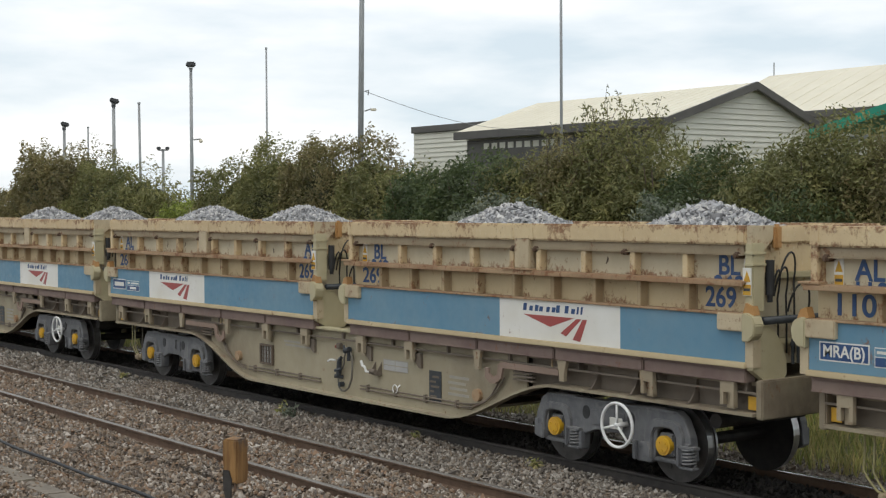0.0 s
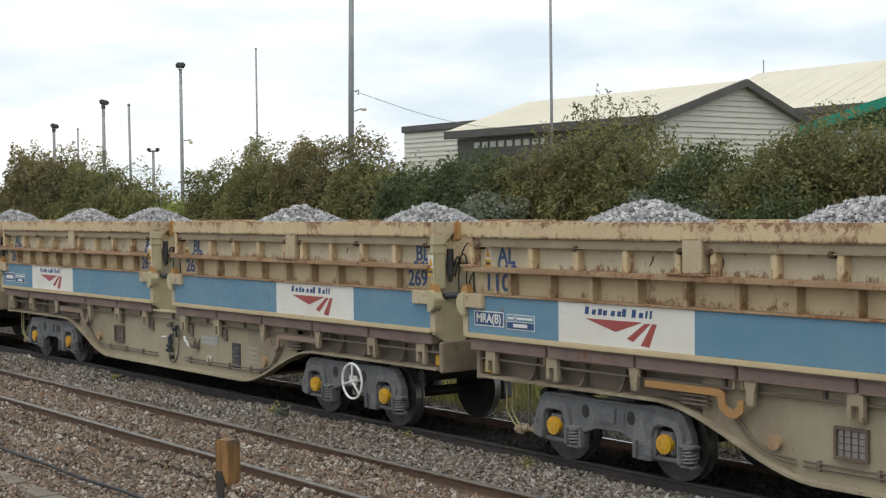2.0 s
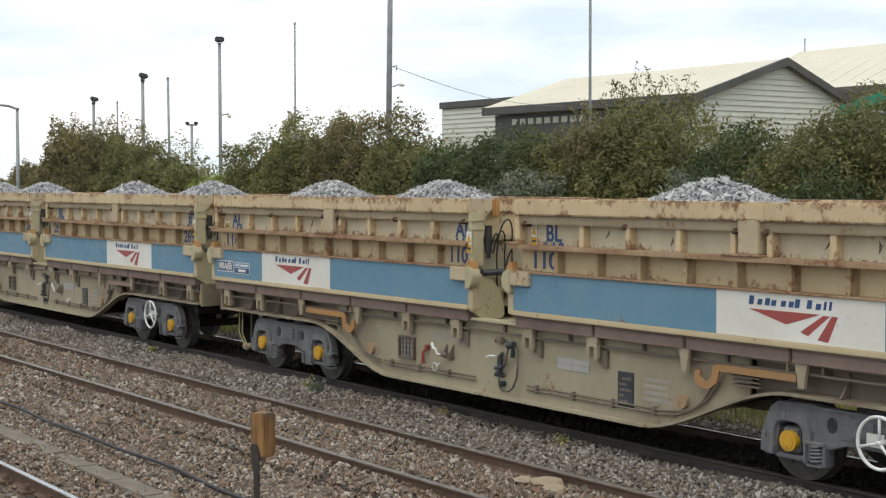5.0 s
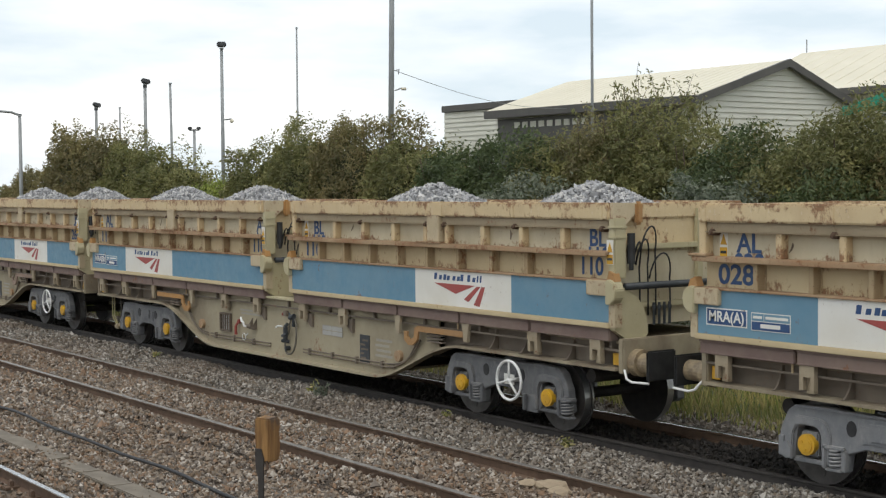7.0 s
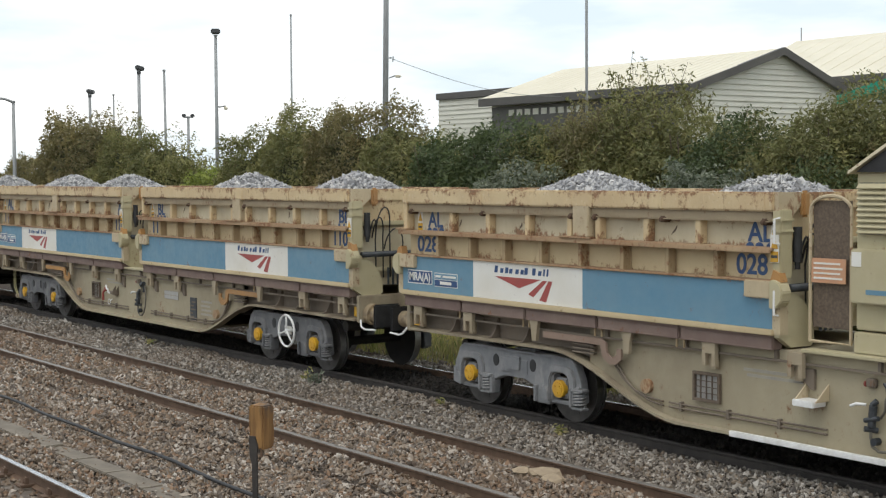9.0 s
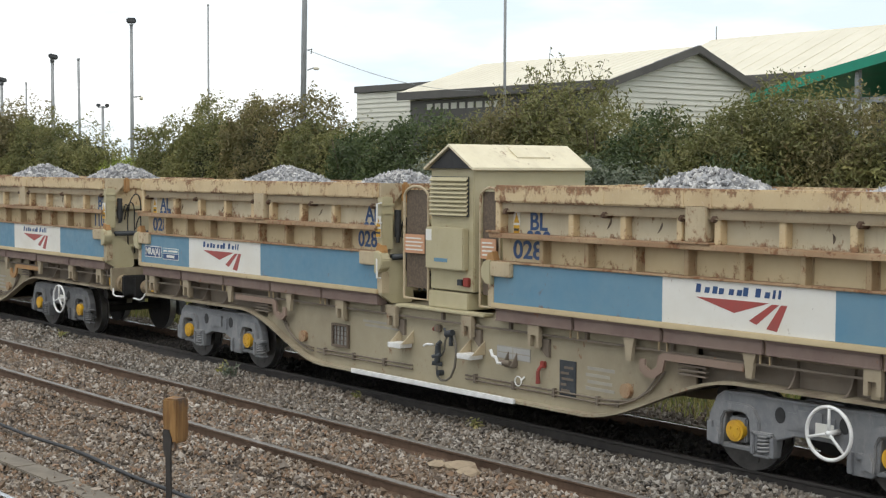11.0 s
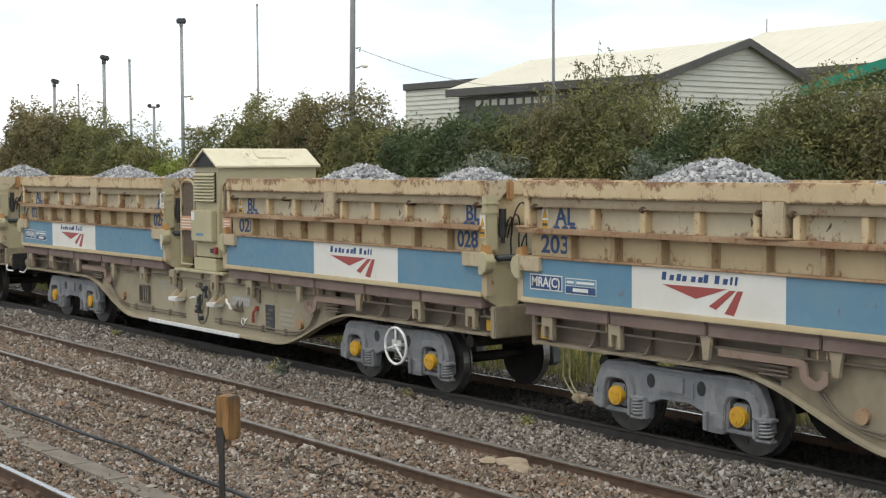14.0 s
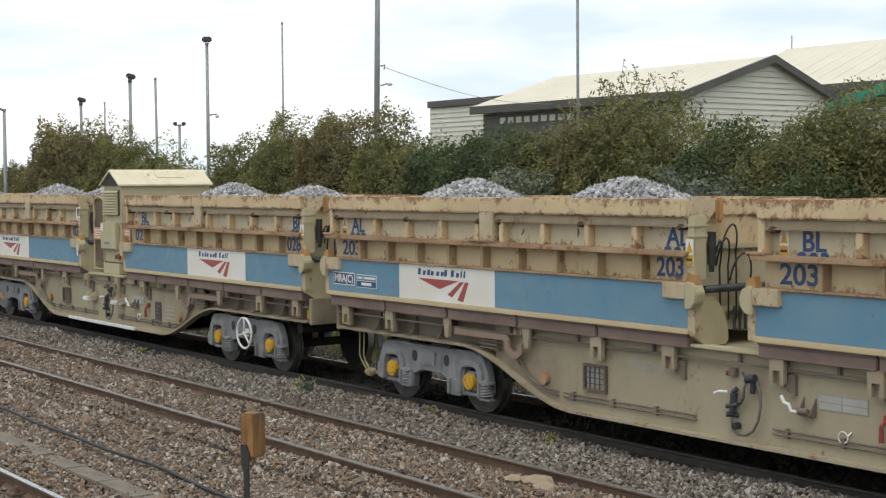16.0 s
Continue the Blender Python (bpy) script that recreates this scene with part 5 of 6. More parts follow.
def buffers(wagon, s):
    """Buffers at the outer end of a wagon group. s: +1 or -1 end."""
    for y in (-0.87, 0.87):
        bm = bmesh.new()
        rod(bm, (s * 8.5, y, 1.06), (s * 8.62, y, 1.06), 0.17, 20)
        rod(bm, (s * 8.62, y, 1.06), (s * 8.90, y, 1.06), 0.125, 20)
        b = part("buffer", bm, BUFFER, wagon, "worn greasy tan buffer", smooth=False)
        bm = bmesh.new()
        rounded(bm, s * 8.90, s * 8.945, y - 0.24, y + 0.24, 0.88, 1.25, 0.02)
        part("buffer_head", bm, BLACK, b, "black buffer head")
    bm = bmesh.new()
    tube(bm, [(s * 8.5, -1.08, 0.98), (s * 8.58, -1.12, 0.88), (s * 8.68, -1.12, 0.85), (s * 8.95, -1.10, 0.86)], 0.016, 6)
    part("coupling_handle", bm, WHITE_BAR, wagon, "white bent coupling handle")


def end_hoses(wagon):
    """Hanging brake hoses at the close-coupled end."""
    for x, dx, mat in ((-8.04, 0.26, HOSE), (-7.92, 0.22, HOSE), (-7.57, -0.02, GREY_HOSE)):
        bm = bmesh.new()
        pts = [(x + 0.012 * math.sin(5 * k), -0.95, 0.97 - 0.55 * k) for k in (0.0, 0.25, 0.5, 0.75)]
        pts += [(x + dx * 0.25, -0.95, 0.46), (x + dx * 0.6, -0.94, 0.36), (x + dx, -0.93, 0.33)]
        tube(bm, pts, 0.013, 8)
        part("brake_hose", bm, mat, wagon, "hanging yellow-grey brake hose", smooth=True)
    bm = bmesh.new()
    rod(bm, (-7.84, -0.95, 0.30), (-7.62, -0.92, 0.34), 0.05, 10)
    rod(bm, (-7.64, -0.92, 0.34), (-7.46, -0.90, 0.31), 0.04, 10)
    rounded(bm, -7.80, -7.68, -0.99, -0.89, 0.25, 0.37, 0.02)
    part("hose_coupling", bm, BUFFER, wagon, "pale worn hose coupling")
    bm = bmesh.new()
    rod(bm, (-8.95, 0, 1.0), (-8.4, 0, 1.0), 0.09, 10)
    part("coupling_bar", bm, WHEEL, wagon, "dark coupling bar")


def wagon_shell(cabin=False):
    wagon = base("ballast_wagon", "cream and blue side-tipping bogie wagon loaded with ballast", "railway wagon", "wagons of the train")
    spans = ((-8.47, -1.3), (1.2, 8.33)) if cabin else ((-8.56, -0.66), (0.36, 8.33))
    pans = ((-6.72, -4.42), (4.07, 6.37))
    posts = (-4.44, 4.55)
    underframe(wagon)
    brown_beams(wagon, spans)
    bodies = []
    for span, pan, px in zip(spans, pans, posts):
        b, w = tipper_body(wagon, *span, pan, px, None)
        body_marks(w, pan)
        end_gear(b, span[0], -1)
        end_gear(b, span[1], 1)
        warning(b, span[0] + 0.28, 2.60, -1.05)
        warning(b, span[1] - 0.08, 2.60, -1.05)
        bodies.append((b, span))
    hanger(wagon, [(-8.12, "f"), (-6.89, "f"), (-5.42, "t"), (-3.64, "t"), (-2.27, "f"), (-1.01, "f"), (0.63, "f"), (1.92, "f"), (3.54, "t"), (5.28, "t"), (6.79, "f"), (8.04, "f")])
    hook_lever(wagon, -5.25, 1, HOOK)
    hook_lever(wagon, 5.2, -1, HOOK)
    bogie(wagon, -6.0, False)
    bogie(wagon, 6.0, True)
    if cabin:
        power_cabin(wagon)
    return wagon, spans


# seconds-free plan of the train: number, centre along the train, cabin, type
CENTRE = -10.51 * 1.2 - 6.32
TRAIN = [("", CENTRE - 17.75, False, "bar"), ("269", CENTRE, False, "bar"), ("110", CENTRE + 17.75, False, "MRA(B)"), ("028", CENTRE + 36.07, True, "MRA(A)"), ("203", CENTRE + 53.82, False, "MRA(C)")]
MOVING, LOADS = [], []


def train():
    plain, spans = wagon_shell()
    hut, hut_spans = wagon_shell(True)
    heaps = (((-6.35, 1.45, 3.30), (-2.9, 1.5, 3.30)), ((2.9, 1.5, 3.30), (6.75, 1.35, 3.30)))
    hut_heaps = (((-5.5, 1.5, 3.27), (-2.3, 1.2, 3.22)), ((3.7, 1.25, 3.27), (6.7, 1.1, 3.21)))
    loads = [fill_load(s, h) for s, h in zip(spans, heaps)]
    hut_loads = [fill_load(s, h) for s, h in zip(hut_spans, hut_heaps)]
    first = True
    for number, x, cabin, kind in TRAIN:
        if cabin:
            w = hut
        elif first:
            w, first = plain, False
        else:
            w = copy_thing(plain, pose(0, 0, 0))
        MOVING.append((w, x))
        if number in ("269", "110", "203"):
            end_hoses(w)
        if number == "110":
            buffers(w, 1)
        if number == "028":
            buffers(w, -1)
        for me in (hut_loads if cabin else loads):
            LOADS.append((tagged(new("ballast_load", me), "heaped grey crushed stone filling a wagon box", "ballast load", "wagon loads", "stuff"), x))
    # writing, after the copies
    for (number, x, cabin, kind), (w, _) in zip(TRAIN, MOVING):
        a, b = [o for o in w.children if o.name.split(".")[0] == "tipper_body"]
        s = hut_spans if cabin else spans
        if number:
            number_marks(a, s[0][0] + 0.66, s[0][1] - 0.30, "AL", number)
            number_marks(b, s[1][0] + 0.68, s[1][1] - 0.36, "BL", number)
        if number == "203":
            shift_panel(a, s[0], (-6.57, -4.27))
        if number:
            gouges(a, s[0], len(number) + int(number))
            gouges(b, s[1], 7 * int(number))
        pull_fittings(w, *{"110": (-1.90, -1.64, -1.58), "203": (1.95, 1.45, 0.70), "028": (1.95, 1.55, 1.12)}.get(number, (None, 1.45, 0.68)))
        if number in ("028", "203"):
            for o in w.children_recursive:
                if o.type == "MESH" and o.data.materials[0] == BOGIE:
                    o.material_slots[0].link = "OBJECT"
                    o.material_slots[0].material = BOGIE_PALE
        for o in w.children:
            if o.name.split(".")[0] == "tipping_lever" and number != "110":
                o.material_slots[0].link = "OBJECT"
                o.material_slots[0].material = HOOK_GREY
                tagged(o, "dull brown hooked tipping lever")
        if kind:
            type_plates(a, s[0][0] + 0.14, kind)


train()


# ---- beyond the tracks ----
def polar(az, dist):
    """A place on the ground at a bearing (degrees left of straight across the tracks) and distance from the camera."""
    return -dist * math.sin(radians(az)), dist * math.cos(radians(az))


def mast(az, dist, top, r0, r1, label, category, head="", lean=0.0):
    x, y = polar(az, dist)
    t = base("lamp_post" if head else "mast", label, category, "yard poles", at=pose(x, y, 0, 0, lean, 0) )
    bm = bmesh.new()
    rod(bm, (0, 0, -0.2), (0, 0, top), r0, 12, r1)
    part("pole", bm, POLE, t, smooth=True)
    bm = bmesh.new()
    rounded(bm, -r0 * 2.2, r0 * 2.2, -r0 * 2.2, r0 * 2.2, 0.15, 0.2, 0.01)
    part("base_plate", bm, POLE, t)
    bm = bmesh.new()
    rod(bm, (0, 0, top - 0.02), (0, 0, top + 0.06), r1 * 1.35, 12)
    part("cap", bm, POLE, t)
    turn = Matrix.Rotation(radians(az), 4, "Z")
    if head == "flood":
        bm = bmesh.new()
        rounded(bm, -0.27, 0.27, -0.24, 0.24, top + 0.08, top + 0.34, 0.06)
        bmesh.ops.rotate(bm, verts=bm.verts, cent=(0, 0, top), matrix=Matrix.Rotation(radians(14), 3, "Y"))
        part("floodlight", bm, LAMP_DARK, t, "dark floodlight housing", turn)
        bm = bmesh.new()
        rod(bm, (0, 0, top - 0.15), (0, 0, top + 0.12), 0.12, 10)
        part("collar", bm, LAMP_DARK, t)
    if head == "camera":
        bm = bmesh.new()
        rounded(bm, -0.26, 0.26, -0.24, 0.24, top + 0.10, top + 0.38, 0.06)
        part("floodlight", bm, LAMP_DARK, t, "dark floodlight housing", turn)
        bm = bmesh.new()
        rod(bm, (0.1, 0, top * 0.645), (0.5, 0, top * 0.65), 0.04, 8)
        part("bracket", bm, POLE, t, at=turn)
        bm = bmesh.new()
        bmesh.ops.create_uvsphere(bm, u_segments=12, v_segments=8, radius=0.11, matrix=Matrix.Translation((0.5, 0, top * 0.65 - 0.12)))
        part("dome_camera", bm, ROOF, t, "pale dome camera", turn, True)
    if head == "twin":
        bm = bmesh.new()
        slab(bm, -0.30, 0.30, -0.04, 0.04, top - 0.05, top + 0.02)
        part("cross_arm", bm, POLE, t, at=turn)
        for s in (-1, 1):
            bm = bmesh.new()
            rounded(bm, s * 0.26 - 0.13, s * 0.26 + 0.13, -0.13, 0.13, top, top + 0.2, 0.04)
            part("floodlight", bm, LAMP_DARK, t, "dark floodlight housing", turn)
    if head == "arm":
        bm = bmesh.new()
        tube(bm, [(0, 0, top), (-0.3, 0, top + 0.12), (-1.2, 0, top + 0.2)], 0.05, 8)
        part("arm", bm, POLE, t, at=turn)
        bm = bmesh.new()
        rounded(bm, -1.9, -1.1, -0.12, 0.12, top + 0.12, top + 0.26, 0.04)
        part("lantern", bm, LAMP_DARK, t, "dark street lantern", turn)
    return t


def masts():
    mast(63.49, 80, 3.25 + 80 * math.tan(radians(5.45)), 0.12, 0.08, "tall grey floodlight pole with a small dome camera", "lamp post", "camera")
    mast(66.45, 85, 3.25 + 85 * math.tan(radians(4.05)), 0.13, 0.09, "grey yard pole with one dark floodlight", "lamp post", "flood")
    mast(68.31, 95, 3.25 + 95 * math.tan(radians(3.15)), 0.13, 0.09, "distant grey yard pole with one dark floodlight", "lamp post", "flood")
    mast(64.59, 90, 3.25 + 90 * math.tan(radians(2.30)), 0.12, 0.08, "short grey pole with twin dark floodlights", "lamp post", "twin")
    mast(71.14, 58, 3.25 + 58 * math.tan(radians(2.85)), 0.09, 0.06, "plain grey street lamp with a bent arm", "lamp post", "arm")
    mast(60.56, 62, 3.25 + 62 * math.tan(radians(6.25)), 0.055, 0.035, "thin plain grey flagpole-like mast", "mast")
    mast(67.42, 90, 3.25 + 90 * math.tan(radians(3.15)), 0.06, 0.05, "distant thin grey mast", "mast")
    mast(65.43, 75, 3.25 + 75 * math.tan(radians(4.1)), 0.08, 0.06, "thin grey mast leaning slightly", "mast", "", -1.2)
    mast(48.92, 36, 11.5, 0.042, 0.032, "slim plain grey mast", "mast")
    t = mast(56.98, 42, 14.0, 0.10, 0.06, "stout tapered grey pole with a lamp and wire", "mast", "", 1.6)
    tagged(t, group="yard poles")
    turn = Matrix.Rotation(radians(57), 4, "Z")
    bm = bmesh.new()
    tube(bm, [(0.1, 0, 6.05), (0.28, 0, 6.12), (0.32, 0, 6.10)], 0.02, 6)
    part("bracket", bm, POLE, t, at=turn)
    bm = bmesh.new()
    rounded(bm, 0.26, 0.46, -0.05, 0.05, 6.06, 6.14, 0.03)
    part("lantern", bm, ROOF, t, "small pale lantern", turn)
    bm = bmesh.new()
    tube(bm, [(0.10, 0, 6.62), (0.22, 0, 6.66), (0.20, 0, 6.52)], 0.022, 6)
    part("insulator", bm, POLE, t, at=turn)
    # wire to the low building
    bm = bmesh.new()
    a, b = Vector((*polar(56.75, 42), 6.65)), Vector((-45.4, 38.5, 6.42))
    pts = [tuple(a.lerp(b, k / 14) - Vector((0, 0, 0.35 * math.sin(math.pi * k / 14)))) for k in range(15)]
    tube(bm, pts, 0.009, 5)
    tagged(part("overhead_wire", bm, POLE), "thin grey wire from pole to building", "wire")


def boards(parent, axis, at, width_at, z0, z1, pitch=0.21):
    """Horizontal cladding boards, one object each. width_at(z) gives the two ends."""
    z, i = z0, 0
    while z < z1 - 0.03:
        h = min(pitch, z1 - z)
        lo, hi = width_at(z), width_at(z + h)
        a, b, c, d = lo[0], lo[1], hi[1], hi[0]
        if c - d > 0.05 or b - a > 0.05:
            bm = bmesh.new()
            v = []
            for off_lo, off_hi in ((0.05, 0.0), (-0.04, -0.04)):
                for (p, zz, o) in ((a, z, off_lo), (b, z, off_lo), (c, z + h, off_hi), (d, z + h, off_hi)):
                    v.append(bm.verts.new((at + o, p, zz) if axis == "x" else (p, at - o, zz)))
            fs = [bm.faces.new([v[k] for k in f]) for f in ((0, 1, 2, 3), (7, 6, 5, 4), (0, 4, 5, 1), (2, 6, 7, 3), (1, 5, 6, 2), (0, 3, 7, 4))]
            bmesh.ops.recalc_face_normals(bm, faces=fs)
            part("cladding_board", bm, CLADDING, parent)
        z += h
        i += 1


def roof_sheet(name, parent, corners, thick=0.12, ribs=0):
    """A sloping roof of four corners with a little thickness and standing seams."""
    bm = bmesh.new()
    top = [Vector(c) for c in corners]
    low = [c - Vector((0, 0, thick)) for c in top]
    v = [bm.verts.new(c) for c in top + low]
    for f in ((0, 1, 2, 3), (7, 6, 5, 4), (0, 4, 5, 1), (1, 5, 6, 2), (2, 6, 7, 3), (3, 7, 4, 0)):
        bm.faces.new([v[k] for k in f])
    bmesh.ops.recalc_face_normals(bm, faces=bm.faces[:])
    r = part(name, bm, ROOF, parent, "pale cream sheet-metal roof")
    seam = bmesh.new()
    for k in range(1, ribs):
        p, q = top[0].lerp(top[1], k / ribs), top[3].lerp(top[2], k / ribs)
        rod(seam, p, q, 0.014, 4)
    if ribs:
        tagged(part("seams", seam, ROOF, r), kind="stuff")
    return r


def buildings():
    # low gabled hall
    t = base("gabled_hall", "low industrial hall with cream roof and pale boarded gable", "building", at=pose(0, 0, 0))
    x0, x1, y0, y1, ym, eave, ridge = -50.5, -38.0, 38.1, 46.7, 42.9, 6.55, 8.02
    bm = bmesh.new()
    slab(bm, x0 + 0.15, x1 - 0.06, y0 + 0.3, y1 - 0.1, -0.3, eave - 0.25)
    part("wall", bm, CLADDING, t)
    bm = bmesh.new()
    extrude(bm, [(y0 + 0.2, eave - 0.25), (y1 - 0.1, eave - 0.25), (ym, ridge - 0.2)], "x", x0 + 0.3, x1 - 0.06)
    part("gable_core", bm, CLADDING, t)
    def wide(z):
        if z <= eave - 0.1:
            return y0 + 0.1, y1 - 0.1
        k = min(1, (z - eave + 0.1) / (ridge - eave))
        return y0 + 0.1 + (ym - y0 - 0.1) * k, y1 - 0.1 - (y1 - 0.1 - ym) * k
    boards(t, "x", x1 - 0.02, wide, 2.8, ridge - 0.12)
    roof_sheet("front_roof", t, [(x0 - 0.1, y0 - 0.1, eave), (x1 + 0.25, y0 - 0.1, eave), (x1 + 0.25, ym, ridge), (x0 - 0.4, ym, ridge)], 0.08, 26)
    roof_sheet("back_roof", t, [(x1 + 0.25, y1 + 0.1, eave), (x0 - 0.1, y1 + 0.1, eave), (x0 - 0.4, ym, ridge), (x1 + 0.25, ym, ridge)], 0.08, 0)
    for ya, za, yb, zb in ((y0 - 0.2, eave - 0.06, ym, ridge + 0.03), (ym, ridge + 0.03, y1 + 0.2, eave - 0.06)):
        bm = bmesh.new()
        extrude(bm, [(ya, za), (yb, zb), (yb, zb - 0.30), (ya, za - 0.30)], "x", x1 + 0.16, x1 + 0.32)
        part("bargeboard", bm, FASCIA, t, "dark bargeboard")
    bm = bmesh.new()
    rounded(bm, x0 - 0.15, x1 + 0.2, y0 - 0.22, y0 - 0.06, eave - 0.36, eave - 0.02, 0.02)
    part("fascia", bm, FASCIA, t, "dark eaves fascia")
    bm = bmesh.new()
    slab(bm, x0 + 0.3, x1 - 1.0, y0 + 0.22, y0 + 0.30, 3.0, eave - 0.4)
    part("shopfront", bm, FASCIA, t, "dark glazed shopfront under the eaves")
    bm = bmesh.new()
    slab(bm, -49.0, -48.65, y0 + 0.19, y0 + 0.219, 5.75, 6.0)
    bar = finish("pale_sign_bar", bm, CLADDING)
    for k in range(9):
        part("pale_sign_bar", bar, None, t, at=pose(0.55 * k, 0, 0))
    # flat-roofed block behind it
    t = base("flat_roofed_block", "flat-roofed pale boarded block with dark parapet", "building")
    bm = bmesh.new()
    slab(bm, -62.2, -47.0, 44.05, 54, -0.3, 7.15)
    part("wall", bm, CLADDING, t)
    boards(t, "y", 43.99, lambda z: (-62.25, -52), 3.0, 7.15, 0.24)
    bm = bmesh.new()
    rounded(bm, -62.35, -46.9, 43.85, 54.1, 7.16, 7.50, 0.02)
    part("parapet", bm, FASCIA, t, "dark flat parapet")
    # taller hall further back
    t = base("large_hall", "large hall with broad cream sheet roof", "building")
    bm = bmesh.new()
    slab(bm, -46.5, -15, 49.3, 62, -0.3, 7.1)
    part("wall", bm, CLADDING, t)
    roof_sheet("front_roof", t, [(-47.0, 48.8, 7.25), (-14, 48.8, 7.35), (-14, 55, 9.65), (-47.6, 55, 9.62)], 0.1, 34)
    roof_sheet("back_roof", t, [(-14, 62, 7.35), (-47.0, 62, 7.25), (-47.6, 55, 9.62), (-14, 55, 9.65)], 0.1, 0)
    bm = bmesh.new()
    rounded(bm, -47.0, -14, 48.62, 48.78, 6.95, 7.25, 0.02)
    part("fascia", bm, FASCIA, t, "dark eaves fascia")
    bm = bmesh.new()
    rod(bm, (-47.3, 55, 9.5), (-47.3, 55, 10.25), 0.03, 6)
    part("aerial", bm, POLE, t)
    # green-edged open canopy
    t = base("green_canopy", "open-sided shelter with bright green roof edge", "canopy")
    ends = (Vector((-27.0, 33, 5.42)), Vector((-24.7, 33, 5.95)), Vector((-22.5, 33, 6.38)), Vector((-19.5, 33, 6.75)), Vector((-16.0, 33, 6.9)))
    for a, b in zip(ends, ends[1:]):
        bm = bmesh.new()
        extrude(bm, [(a.x, a.z), (b.x, b.z), (b.x, b.z - 0.28), (a.x, a.z - 0.28)], "y", 32.9, 33.0)
        part("fascia", bm, GREEN, t, "bright green curved fascia")
        bm = bmesh.new()
        extrude(bm, [(a.x, a.z), (b.x, b.z), (b.x, b.z - 0.06), (a.x, a.z - 0.06)], "y", 33.0, 39.0)
        part("roof_panel", bm, GREEN, t)
    for x in (-26.6, -23.5, -20.4, -16.5):
        bm = bmesh.new()
        rounded(bm, x - 0.07, x + 0.07, 33.05, 33.19, -0.2, 5.95 if x > -24 else 5.2, 0.01)
        part("post", bm, POLE, t)
    bm = bmesh.new()
    slab(bm, -26.9, -16.0, 33.2, 33.35, 5.05, 5.2)
    part("beam", bm, POLE, t)
    bm = bmesh.new()
    slab(bm, -27.0, -16.0, 38.8, 39.0, -0.2, 6.3)
    part("back_wall", bm, FASCIA, t, "dark back wall")


def leaf_quads(centres, normals, size, stretch=2.0):
    """Folded leaves: four corners each, two triangles."""
    k = len(centres)
    d = np.random.normal(size=(k, 3))
    d[:, 2] -= 0.15
    d -= (d * normals).sum(1, keepdims=True) * normals * 0.6
    d /= np.linalg.norm(d, axis=1, keepdims=True) + 1e-9
    w = np.cross(d, normals)
    w /= np.linalg.norm(w, axis=1, keepdims=True) + 1e-9
    s = size * np.random.uniform(0.6, 1.3, (k, 1))
    tip, root = centres + d * s * 0.5 * stretch, centres - d * s * 0.5 * stretch
    droop = np.cross(w, d) * s * 0.22
    v = np.stack([root, centres + w * s * 0.42 + droop, tip, centres - w * s * 0.42 + droop], 1)
    return v.reshape(-1, 3)


def leaf_mesh(name, verts, mat):
    k = len(verts) // 4
    f = 4 * np.arange(k)[:, None]
    tri = np.concatenate([f + (0, 1, 2), f + (0, 2, 3)], 1).reshape(-1, 3)
    me = bpy.data.meshes.new(name)
    me.from_pydata(verts, [], tri.tolist())
    me.materials.append(mat)
    return me


